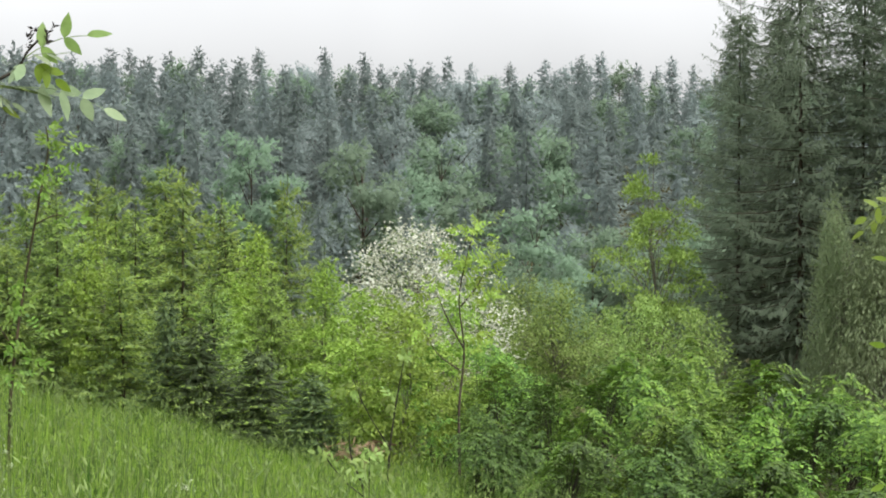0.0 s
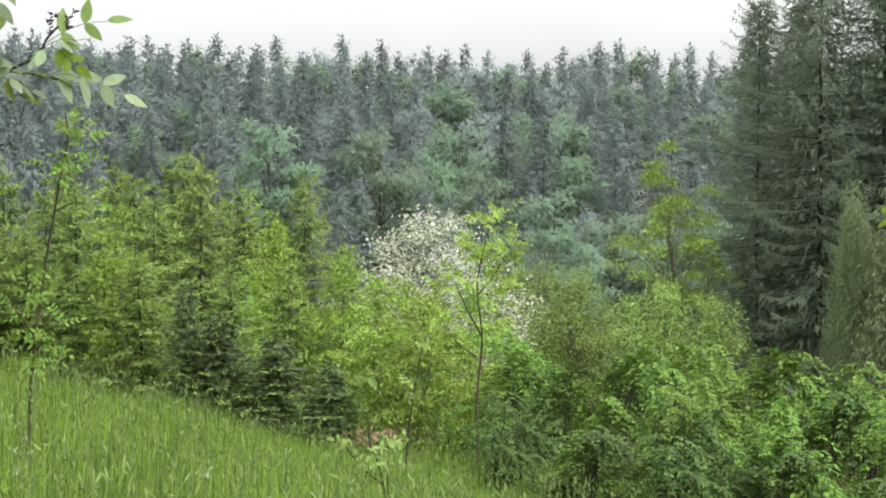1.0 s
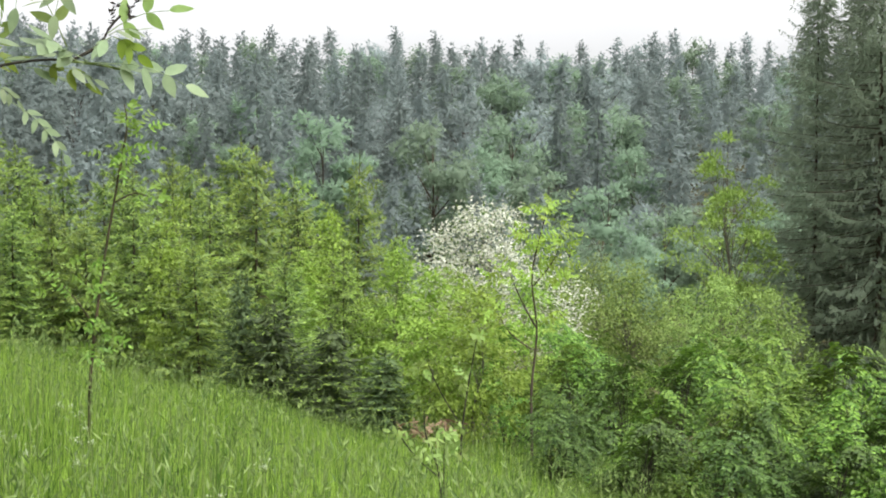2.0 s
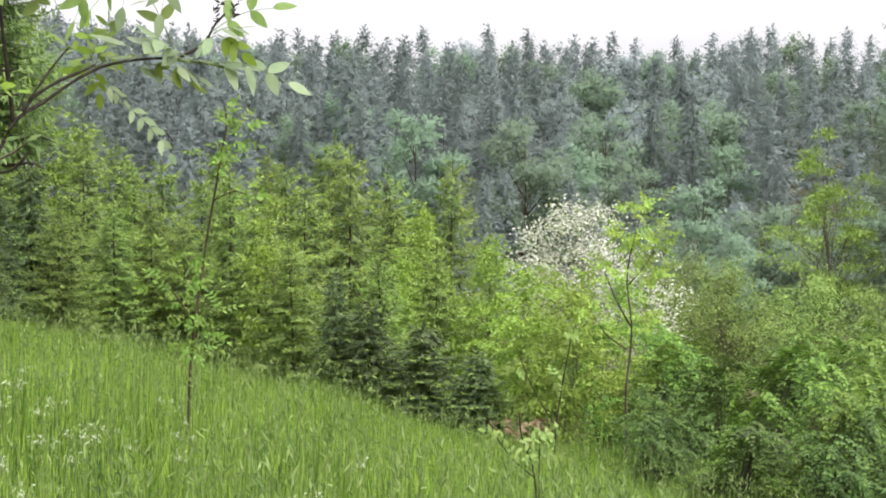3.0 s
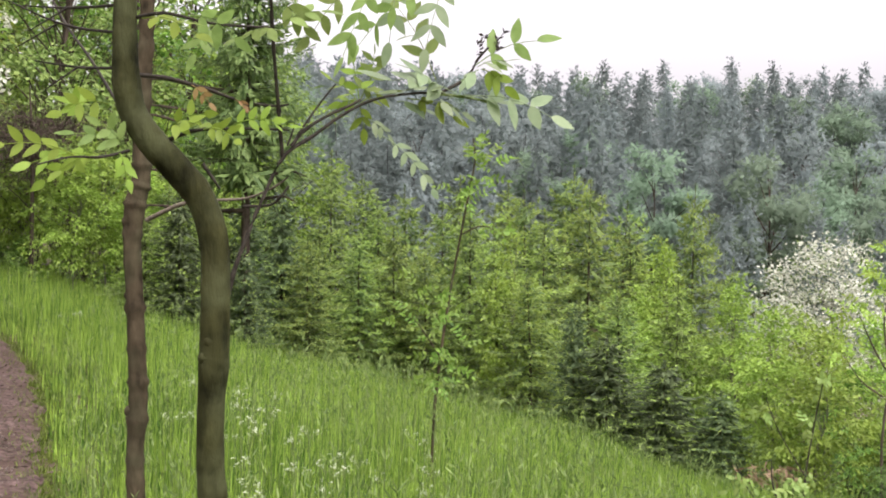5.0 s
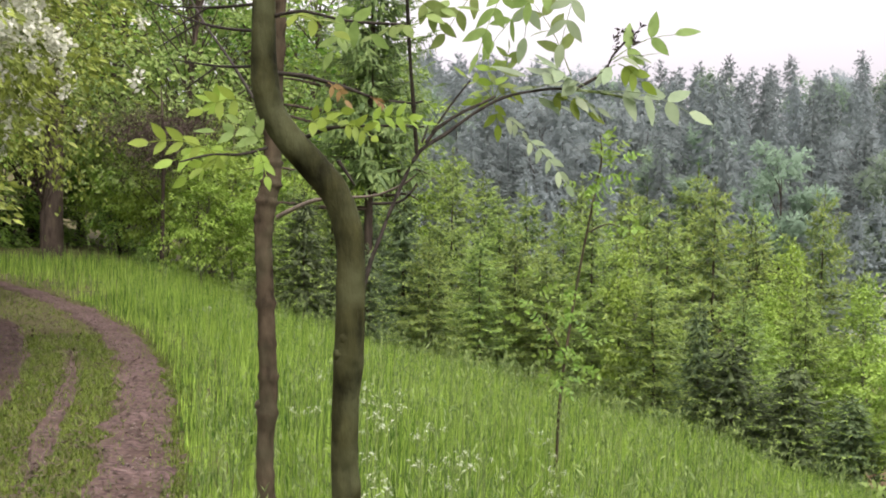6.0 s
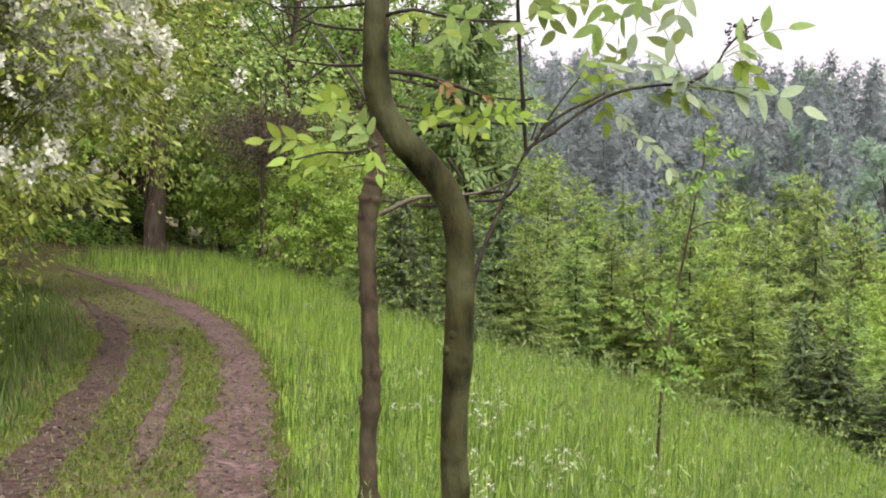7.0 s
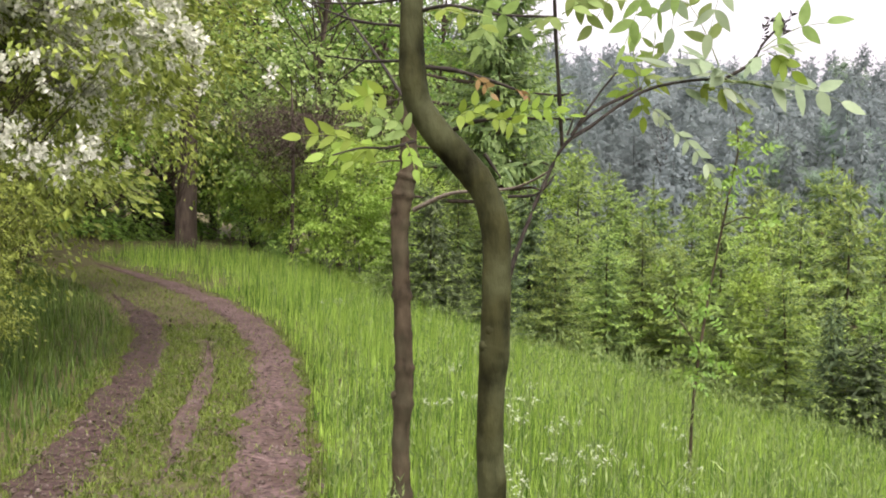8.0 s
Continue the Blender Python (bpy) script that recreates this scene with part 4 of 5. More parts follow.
# ---------------------------------------------------------------- the two young ash trees beside the track
TREE_A, TREE_B = (-0.9, 2.49, -0.02), (-2.0, 4.7, -0.12)
TRUNK_A = ((-0.005, 0.003, 0.607, 0.0346), (-0.000, 0.004, 0.873, 0.0304), (-0.005, 0.003, 0.972, 0.0292), (-0.004, 0.003, 1.093, 0.0286), (0.002, 0.005, 1.190, 0.0316), (0.005, 0.006, 1.334, 0.0304), (0.002, 0.005, 1.441, 0.0304), (-0.023, -0.003, 1.530, 0.0304), (-0.068, -0.017, 1.590, 0.0316), (-0.120, -0.035, 1.652, 0.0304), (-0.153, -0.048, 1.707, 0.0286), (-0.165, -0.054, 1.772, 0.0286), (-0.167, -0.056, 1.854, 0.0250), (-0.167, -0.055, 1.925, 0.0238), (-0.163, -0.053, 2.065, 0.0203), (-0.136, -0.043, 2.228, 0.0143))
TRUNK_B = ((0.006, 0.003, 0.164, 0.0444), (0.005, 0.003, 0.350, 0.0432), (-0.001, 0.000, 0.593, 0.0397), (0.011, 0.005, 0.830, 0.0432), (0.006, 0.003, 1.019, 0.0409), (-0.002, -0.000, 1.254, 0.0397), (-0.010, -0.003, 1.465, 0.0409), (0.002, 0.001, 1.617, 0.0479), (0.023, 0.010, 1.722, 0.0421), (0.022, 0.010, 1.861, 0.0374), (0.032, 0.014, 2.070, 0.0351), (0.042, 0.018, 2.278, 0.0327), (0.050, 0.021, 2.554, 0.0281), (0.070, 0.028, 2.829, 0.0187))
STEM = ((-0.010, 0.075, 1.206, 0.0086), (0.013, 0.082, 1.354, 0.0080), (0.042, 0.111, 1.458, 0.0074), (0.065, 0.138, 1.532, 0.0068), (0.107, 0.160, 1.627, 0.0069))
LIMB = ((0.107, 0.160, 1.627, 0.0069), (0.161, 0.204, 1.674, 0.0063), (0.221, 0.248, 1.726, 0.0057), (0.282, 0.290, 1.762, 0.0052), (0.368, 0.344, 1.781, 0.0046), (0.418, 0.371, 1.781, 0.0053))
LIMB_LOW = ((0.123, 0.164, 1.650, 0.0044), (0.148, 0.180, 1.685, 0.0038), (0.193, 0.201, 1.718, 0.0038), (0.231, 0.219, 1.738, 0.0038), (0.260, 0.245, 1.757, 0.0032))
LIMB_THIN = ((0.135, 0.167, 1.672, 0.0025), (0.179, 0.177, 1.738, 0.0025), (0.217, 0.185, 1.787, 0.0019))
UPRIGHT = ((0.104, 0.159, 1.627, 0.0044), (0.110, 0.109, 1.726, 0.0043), (0.113, 0.068, 1.824, 0.0036), (0.117, 0.038, 1.890, 0.0042), (0.125, -0.011, 1.986, 0.0029), (0.131, -0.061, 2.077, 0.0017))
TIP_UP = ((0.418, 0.371, 1.781, 0.0040), (0.480, 0.398, 1.821, 0.0046), (0.503, 0.401, 1.861, 0.0033), (0.530, 0.403, 1.892, 0.0027))
TIP_SIDE = ((0.418, 0.371, 1.781, 0.0040), (0.478, 0.418, 1.777, 0.0033), (0.535, 0.464, 1.767, 0.0034))
TWIG_HIGH = ((-0.153, -0.050, 1.786, 0.0054), (-0.106, 0.021, 1.785, 0.0049), (-0.053, 0.093, 1.771, 0.0043), (-0.006, 0.160, 1.753, 0.0032))
TWIG_MID = ((-0.088, -0.025, 1.652, 0.0054), (-0.016, -0.053, 1.671, 0.0035), (0.072, -0.026, 1.676, 0.0029), (0.159, 0.018, 1.676, 0.0024))
TWIG_TOP = ((-0.151, -0.049, 1.901, 0.0048), (-0.073, -0.073, 1.906, 0.0035), (0.009, -0.024, 1.891, 0.0029), (0.117, 0.038, 1.890, 0.0030))
TWIG_LEFT = ((-0.160, -0.052, 1.630, 0.0036), (-0.190, -0.118, 1.614, 0.0029), (-0.203, -0.233, 1.609, 0.0022), (-0.211, -0.346, 1.591, 0.0016))
STICK = ((-0.242, 0.076, 1.739, 0.0057), (-0.376, 0.237, 1.853, 0.0054), (-0.481, 0.355, 1.935, 0.0050), (-0.579, 0.475, 2.018, 0.0052), (-0.710, 0.634, 2.149, 0.0040))
SNAG = ((-0.038, 0.045, 1.607, 0.0055), (-0.022, 0.050, 1.583, 0.0036), (-0.003, 0.056, 1.554, 0.0018))
DEAD_LIMB = ((0.042, 0.017, 1.554, 0.0175), (0.202, -0.029, 1.618, 0.0137), (0.342, -0.086, 1.634, 0.0101), (0.509, -0.138, 1.644, 0.0088), (0.640, -0.204, 1.687, 0.0065), (0.717, -0.287, 1.723, 0.0042))
DEAD_TWIG = ((0.499, -0.141, 1.613, 0.0066), (0.607, -0.161, 1.618, 0.0054), (0.663, -0.198, 1.649, 0.0054), (0.692, -0.190, 1.691, 0.0043))
LEAVES_TIP = (
    ((0.495, 0.401, 1.847), (0.641, 0.427, 1.909), 3, 0.062, ASH_LEAF, 0.10, 0.95),
    ((0.513, 0.363, 1.836), (0.471, 0.377, 1.804), 2, 0.059, ASH_BACK, 0.40, 0.50),
    ((0.520, 0.364, 1.838), (0.570, 0.390, 1.799), 3, 0.051, ASH_YOUNG, 0.70, 0.70),
    ((0.509, 0.362, 1.842), (0.576, 0.390, 1.858), 2, 0.048, ASH_BACK, 0.30, 0.30),
)
LEAVES_SIDE = (
    ((0.473, 0.408, 1.777), (0.673, 0.479, 1.735), 4, 0.072, ASH_BACK, 0.90, 0.75),
    ((0.434, 0.402, 1.774), (0.547, 0.468, 1.768), 3, 0.070, ASH_BACK, 0.30, 0.12),
)
LEAVES_LIMB = (
    ((0.459, 0.365, 1.781), (0.326, 0.281, 1.804), 4, 0.086, ASH_BACK, 0.20, 0.10),
    ((0.453, 0.364, 1.773), (0.345, 0.234, 1.772), 4, 0.075, ASH_BACK, 0.30, 0.06),
    ((0.414, 0.358, 1.812), (0.331, 0.323, 1.972), 4, 0.059, ASH_LEAF, 0.10, 0.90),
    ((0.420, 0.359, 1.783), (0.373, 0.290, 1.828), 3, 0.067, ASH_BACK, 0.20, 0.20),
    ((0.351, 0.337, 1.768), (0.449, 0.374, 1.729), 4, 0.046, ASH_YOUNG, 0.80, 0.50),
    ((0.326, 0.332, 1.761), (0.386, 0.363, 1.744), 3, 0.048, ASH_BACK, 0.50, 0.20),
    ((0.409, 0.347, 1.762), (0.471, 0.377, 1.738), 3, 0.051, ASH_BACK, 0.60, 0.30),
    ((0.305, 0.277, 1.678), (0.424, 0.248, 1.560), 5, 0.035, ASH_BACK, 0.80, 0.60),
    ((0.273, 0.270, 1.714), (0.316, 0.279, 1.683), 3, 0.035, ASH_BACK, 0.70, 0.40),
)
LEAVES_LOW = (
    ((0.242, 0.314, 1.756), (0.177, 0.318, 1.809), 4, 0.042, ASH_YOUNG, 0.50, 0.60),
    ((0.242, 0.314, 1.760), (0.224, 0.330, 1.849), 4, 0.042, ASH_YOUNG, 0.30, 0.80),
    ((0.244, 0.314, 1.760), (0.279, 0.342, 1.837), 4, 0.042, ASH_LEAF, 0.30, 0.70),
    ((0.245, 0.314, 1.756), (0.296, 0.346, 1.782), 3, 0.042, ASH_YOUNG, 0.50, 0.50),
    ((0.242, 0.314, 1.753), (0.248, 0.336, 1.700), 3, 0.042, ASH_YOUNG, 0.50, 0.80),
    ((0.242, 0.314, 1.759), (0.198, 0.324, 1.757), 3, 0.040, ASH_YOUNG, 0.60, 0.50),
    ((0.268, 0.320, 1.808), (0.271, 0.341, 1.873), 4, 0.032, ASH_LEAF, 0.20, 0.90),
)
LEAVES_UP = (
    ((0.311, 0.175, 2.006), (0.244, 0.139, 1.841), 4, 0.054, ASH_LEAF, 0.70, 0.90),
    ((0.419, 0.217, 2.006), (0.272, 0.167, 1.869), 5, 0.054, ASH_LEAF, 0.50, 0.90),
    ((0.259, 0.122, 1.979), (0.190, 0.064, 1.872), 4, 0.051, ASH_LEAF, 0.60, 0.90),
    ((0.450, 0.303, 2.047), (0.399, 0.295, 1.877), 4, 0.056, ASH_BACK, 0.30, 0.90),
    ((0.134, 0.027, 1.893), (0.216, 0.050, 1.925), 3, 0.051, ASH_LEAF, 0.40, 0.70),
    ((0.142, 0.008, 1.879), (0.089, -0.093, 1.851), 3, 0.048, ASH_LEAF, 0.60, 0.50),
    ((0.141, 0.029, 1.940), (0.183, 0.041, 1.895), 3, 0.048, ASH_LEAF, 0.60, 0.80),
    ((0.346, 0.234, 2.023), (0.328, 0.230, 1.884), 4, 0.054, ASH_BACK, 0.40, 0.80),
)
LEAVES_TWIG = (
    ((-0.117, -0.089, 1.894), (0.019, -0.147, 1.852), 3, 0.052, ASH_YOUNG, 0.50),
    ((-0.029, -0.058, 1.902), (0.088, -0.126, 1.847), 4, 0.052, ASH_LEAF, 0.60),
    ((0.009, -0.024, 1.891), (-0.018, -0.054, 1.826), 3, 0.043, ASH_LEAF, 0.60),
    ((-0.078, -0.054, 1.670), (0.015, -0.096, 1.701), 4, 0.039, ASH_YOUNG, 0.40),
    ((-0.071, -0.072, 1.669), (0.026, -0.145, 1.675), 3, 0.043, ASH_YOUNG, 0.50),
    ((0.039, -0.036, 1.674), (0.146, -0.057, 1.690), 5, 0.034, ASH_YOUNG, 0.40),
    ((-0.005, -0.050, 1.672), (0.090, -0.125, 1.649), 4, 0.034, ASH_YOUNG, 0.60),
    ((0.095, -0.020, 1.676), (0.162, -0.002, 1.682), 4, 0.030, ASH_YOUNG, 0.40),
    ((-0.006, 0.160, 1.753), (0.028, 0.169, 1.726), 3, 0.026, RUST_LEAF, 0.50),
    ((-0.066, 0.056, 1.774), (-0.025, 0.049, 1.736), 3, 0.026, RUST_LEAF, 0.60),
)
LEAVES_LEFT = (
    ((-0.190, -0.118, 1.614), (-0.218, -0.240, 1.583), 3, 0.046, ASH_YOUNG, 0.90),
    ((-0.166, -0.087, 1.623), (-0.123, -0.145, 1.569), 4, 0.035, ASH_YOUNG, 0.80),
    ((-0.263, -0.040, 1.716), (-0.285, -0.050, 1.728), 2, 0.040, ASH_YOUNG, 0.30),
    ((-0.218, -0.022, 1.728), (-0.260, -0.149, 1.702), 2, 0.044, ASH_YOUNG, 0.40),
    ((-0.166, -0.054, 1.630), (-0.191, -0.119, 1.680), 3, 0.044, ASH_LEAF, 0.50),
)


def leaflet_arrays(base, way, face, length, width):
    """One near leaflet: pointed oval, folded along the midrib and slightly curled."""
    way = way / np.linalg.norm(way)
    side = np.cross(way, face)
    side /= np.linalg.norm(side)
    top = np.cross(side, way)
    t = np.array([0, 0.1, 0.25, 0.45, 0.65, 0.85, 1.0])
    w = np.array([0.0, 0.55, 0.92, 1.0, 0.82, 0.4, 0.0]) * width * 0.5
    curl = rng.normal() * 0.10 - 0.10
    rib = base + way * (t * length)[:, None] + top * (curl * length * t**2)[:, None]
    lift = top * (w * 0.05)[:, None]
    a, b = rib[1:6] + side * w[1:6, None] + lift[1:6], rib[1:6] - side * w[1:6, None] + lift[1:6]
    f = []
    for o, turn in ((7, 1), (12, -1)):
        half = [(0, 1, o), (5, 6, o + 4)]
        for k in range(4):
            half += [(k + 1, k + 2, o + k + 1), (k + 1, o + k + 1, o + k)]
        f += [tri[::turn] for tri in half]
    return np.concatenate([rib, a, b]), np.array(f)


def compound_leaf(start, end, pairs, size, droop, roll=None, narrow=0.43):
    """A feather-shaped leaf: a thin stalk with opposite leaflets and one at the end."""
    start, end = np.array(start), np.array(end)
    axis_ = end - start
    ln = np.linalg.norm(axis_)
    u = np.linspace(0, 1, 6)
    line = start + axis_ * u[:, None] + np.array([0, 0, 1.0]) * (0.10 * ln * np.sin(np.pi * u))[:, None]
    vs, fs, off = [], [], 0
    along = axis_ / ln
    pairs = min(pairs, max(2, int(ln * 0.72 / (0.72 * size))))
    roll = rng.uniform(0.45, 1.0) if roll is None else roll
    plane = np.array([0.25 * roll, -roll, 1.05 - roll]) + rng.normal(size=3) * 0.18
    flat_side = np.cross(along, plane)
    flat_side /= np.linalg.norm(flat_side)
    down = np.array([0, 0, -1.0])
    for k in range(pairs + 1):
        at = 0.28 + 0.72 * k / pairs
        p = start + axis_ * at + np.array([0, 0, 0.10 * ln * math.sin(math.pi * at)])
        for s in ((-1, 1) if k < pairs else (0,)):
            way = along * (0.6 if s else 1.0) + flat_side * s * (1 - 0.4 * droop) + down * droop * 0.45 * (1 if s else 0.6) + rng.normal(size=3) * 0.12
            face = plane / np.linalg.norm(plane) - flat_side * s * droop * 0.4 + rng.normal(size=3) * 0.25
            v, f = leaflet_arrays(p, way, face, size * rng.uniform(0.85, 1.15), size * narrow)
            vs.append(v)
            fs.append(f + off)
            off += len(v)
    tv, tf = tube_arrays([(line, np.linspace(0.0016, 0.0009, 6))], 3)
    tri = np.concatenate([tf[:, [0, 1, 2]], tf[:, [0, 2, 3]]])
    return np.concatenate(vs + [tv]), np.concatenate(fs + [tri + off])


def stalk(name, rows, mat, parent, sides=10, steps=None, knots=0.0, label=""):
    c = np.asarray(rows, float)
    p = curve_pts(c, steps or len(c) * 4)
    if knots:
        z = np.arange(len(p)) * 0.9
        p[:, 3] *= 1 + knots * np.maximum(0, np.sin(z * 1.7 + 2 * np.sin(z * 0.6))) ** 6
    return part(name, raw_mesh(name, *tube_arrays([(p[:, :3], p[:, 3])], sides), mat, True), parent, label)


def leafed(rows, parent):
    for a, b, pairs, size, mat, droop, *roll in rows:
        part("leaf", raw_mesh("leaf", *compound_leaf(a, b, pairs, size, droop, *roll), mat, True), parent)


def knob(parent, at, way, r, mat):
    """A healed branch scar on a trunk."""
    at, way = np.array(at), np.array(way, float)
    way /= np.linalg.norm(way)
    pts = np.array([at - way * r * 1.5, at - way * r * 0.7, at - way * r * 0.15, at + way * r * 0.12, at + way * r * 0.16])
    part("knot", raw_mesh("knot", *tube_arrays([(pts, np.array([1.9, 1.7, 1.3, 0.7, 0.05]) * r * 0.8)], 8), mat, True), parent)


ash = thing("ash_tree", TREE_A[0], TREE_A[1], "young ash with a curved mossy trunk beside the track", "tree", z=TREE_A[2])
stalk("trunk", ((-0.02, 0.01, -0.1, 0.055), (-0.012, 0.006, 0.1, 0.04), *TRUNK_A), BARK_ASH, ash, 16, 90, 0.05)
knob(ash, (0.028, 0.012, 1.185), (1, 0.2, -0.1), 0.016, BARK_ASH)
knob(ash, (0.022, 0.01, 0.9), (1, 0.1, 0.2), 0.014, BARK_ASH)
knob(ash, (-0.025, -0.012, 1.2), (-1, -0.2, 0), 0.012, BARK_ASH)
knob(ash, (-0.19, -0.065, 1.775), (-1, -0.2, 0), 0.012, BARK_ASH)
knob(ash, (0.0, -0.026, 1.235), (0, -1, 0), 0.01, BARK_ASH)
limb = stalk("branch", [(r[0], r[1], r[2], r[3] * 0.62) for r in (*STEM, *LIMB[1:])], TWIG, ash, 8, 34, 0.25)
low = stalk("branch", LIMB_LOW, TWIG, ash, 6, 16, 0.3)
stalk("branch", LIMB_THIN, TWIG, ash, 5, 8)
up = stalk("branch", UPRIGHT, TWIG, ash, 6, 22, 0.3)
tip_up = stalk("branch", TIP_UP, TWIG, ash, 6, 12, 0.2)
tip_side = stalk("branch", TIP_SIDE, STALK, ash, 5, 8)
high = stalk("branch", TWIG_HIGH, TWIG, ash, 6, 14, 0.3)
mid_twig = stalk("branch", TWIG_MID, TWIG, ash, 6, 14, 0.3)
top_twig = stalk("branch", TWIG_TOP, TWIG, ash, 6, 14, 0.2)
left_twig = stalk("branch", TWIG_LEFT, TWIG, ash, 5, 12, 0.2)
stalk("branch", [(r[0], r[1], r[2], r[3] * 0.65) for r in ((-0.15, -0.04, 1.66, 0.006), *STICK)], TWIG, ash, 6, 14, 0.15, "bare stick-like branch")
for z0, dx, dz in ((1.80, -0.26, 0.03), (1.87, -0.34, 0.10), (1.93, -0.30, 0.02), (1.99, -0.38, 0.08), (2.05, -0.28, 0.16), (1.96, 0.24, 0.12)):
    bare = stalk("branch", ((-0.165, -0.05, z0, 0.004), (-0.165 + 0.5 * dx, 0.02, z0 + 0.3 * dz, 0.0027), (-0.165 + dx, 0.06, z0 + dz, 0.0014)), TWIG, ash, 5, 10, 0.3)
    stalk("twig", ((-0.165 + 0.55 * dx, 0.024, z0 + 0.34 * dz, 0.0026), (-0.165 + 0.8 * dx, 0.0, z0 + 0.3 * dz - 0.05, 0.001)), TWIG, bare, 4, 5)
stalk("branch", SNAG, TWIG, ash, 5, 8, 0.2)
for rows in (((0.110, 0.109, 1.732, 0.003), (0.06, 0.09, 1.737, 0.0022)), ((0.110, 0.109, 1.732, 0.003), (0.132, 0.112, 1.737, 0.002)), ((0.115, 0.16, 1.65, 0.003), (0.125, 0.165, 1.68, 0.002), (0.13, 0.165, 1.70, 0.001))):
    stalk("twig", rows, TWIG, up, 5, 4)
leafed(LEAVES_TIP, tip_up)
leafed(LEAVES_SIDE, tip_side)
leafed(LEAVES_LIMB, limb)
leafed(LEAVES_LOW, low)
leafed(LEAVES_UP, up)
leafed(LEAVES_TWIG[:3], top_twig)
leafed(LEAVES_TWIG[3:8], mid_twig)
leafed(LEAVES_TWIG[8:], high)
leafed((((-0.19, -0.11, 1.614), (-0.32, -0.16, 1.60), 3, 0.045, ASH_YOUNG, 0.5), ((-0.20, -0.2, 1.61), (-0.30, -0.3, 1.63), 3, 0.042, ASH_YOUNG, 0.6), ((-0.16, -0.05, 1.63), (-0.28, -0.05, 1.665), 3, 0.045, ASH_LEAF, 0.4), ((-0.2, -0.13, 1.614), (-0.27, -0.2, 1.565), 3, 0.04, ASH_YOUNG, 0.8)), left_twig)
leafed(LEAVES_LEFT, left_twig)
# dark withered seed heads at the end of the limb
for at in ((0.500, 0.40, 1.895), (0.545, 0.405, 1.905)):
    n = 16
    u = np.linspace(0, 1, n)
    base = np.array(at) + np.stack([0.018 * u + 0.004 * np.sin(u * 9), 0.01 * u, 0.045 * u - 0.02], 1)
    part("seed_head", raw_mesh("seed_head", *leaf_arrays(base, rng.normal(size=(n, 3)) * 0.6 + [0.5, 0, 0.6], rand_dirs(n), 0.017, 0.007), TWIG), tip_up, "dark withered seed head")

ash_two = thing("ash_tree", TREE_B[0], TREE_B[1], "slim ash with a knotty reddish trunk in the grass", "tree", z=TREE_B[2])
stalk("trunk", ((-0.01, 0, -0.12, 0.062), *[(r[0], r[1], r[2], r[3] * 0.9) for r in TRUNK_B]), BARK_RED, ash_two, 14, 120, 0.3)
knob(ash_two, (-0.045, -0.01, 1.545), (-1, -0.2, 0), 0.026, BARK_RED)
knob(ash_two, (0.035, 0, 1.1), (1, -0.2, 0.1), 0.018, BARK_RED)
knob(ash_two, (0.045, 0, 0.86), (1, -0.1, 0), 0.018, BARK_RED)
knob(ash_two, (-0.04, -0.01, 0.78), (-1, -0.3, 0), 0.018, BARK_RED)
knob(ash_two, (-0.04, -0.01, 1.25), (-1, -0.3, 0), 0.014, BARK_RED)
dead_limb = stalk("branch", [(r[0], r[1], r[2], r[3] * 0.6) for r in DEAD_LIMB], TWIG_PALE, ash_two, 7, 22, 0.15, "pale dead branch")
stalk("twig", DEAD_TWIG, TWIG, dead_limb, 5, 12)


# ---------------------------------------------------------------- slim saplings in the meadow
def sapling(x, y, trunk, limbs, tufts, mat, label, leaf_len, size, count, pairs=4, bark=None):
    """A thin sapling with feather leaves in tufts: tufts are (x, y, z, radius)."""
    ob = thing("sapling", x, y, label, "sapling")
    stem = stalk("trunk", trunk, bark or BARK_GREY, ob, 8, 26, 0.1)
    for rows in limbs:
        stalk("branch", rows, bark or BARK_GREY, ob, 5, 8)
    for tx_, ty_, tz_, r in tufts:
        for k in range(max(3, int(count * r / 0.3))):
            d = rand_dirs(1, 0.6)[0]
            a = np.array([tx_, ty_, tz_]) + rng.normal(size=3) * r * 0.28
            part("leaf", raw_mesh("leaf", *compound_leaf(a, a + d * leaf_len * rng.uniform(0.7, 1.2) + [0, 0, 0.02], pairs, size, rng.uniform(0.2, 0.8)), mat, True), ob)
    return ob


sapling(-1.14, 6.91, ((0, 0, -0.1, 0.012), (0.01, 0, 0.4, 0.010), (0.03, 0, 0.84, 0.009), (0.105, 0, 1.40, 0.007), (0.203, 0.02, 1.955, 0.006), (0.242, 0.02, 2.17, 0.006), (0.23, 0.02, 2.3, 0.003)),
        (((0.17, 0.01, 1.75, 0.005), (0.28, 0.0, 1.80, 0.004), (0.36, 0.0, 1.78, 0.002)), ((0.05, 0, 1.05, 0.005), (-0.05, 0, 1.2, 0.004), (-0.12, 0, 1.28, 0.002))),
        ((0.24, 0.0, 2.14, 0.30), (0.22, 0, 2.0, 0.24), (0.36, 0, 1.76, 0.16), (0.04, -0.05, 1.22, 0.34), (-0.06, 0.05, 1.32, 0.26), (0.12, 0, 1.02, 0.26), (0.0, 0.0, 0.9, 0.2)), LEAF, "slim ash sapling with tufts of fresh leaves in the meadow", 0.12, 0.036, 17, 4, BARK_RED)
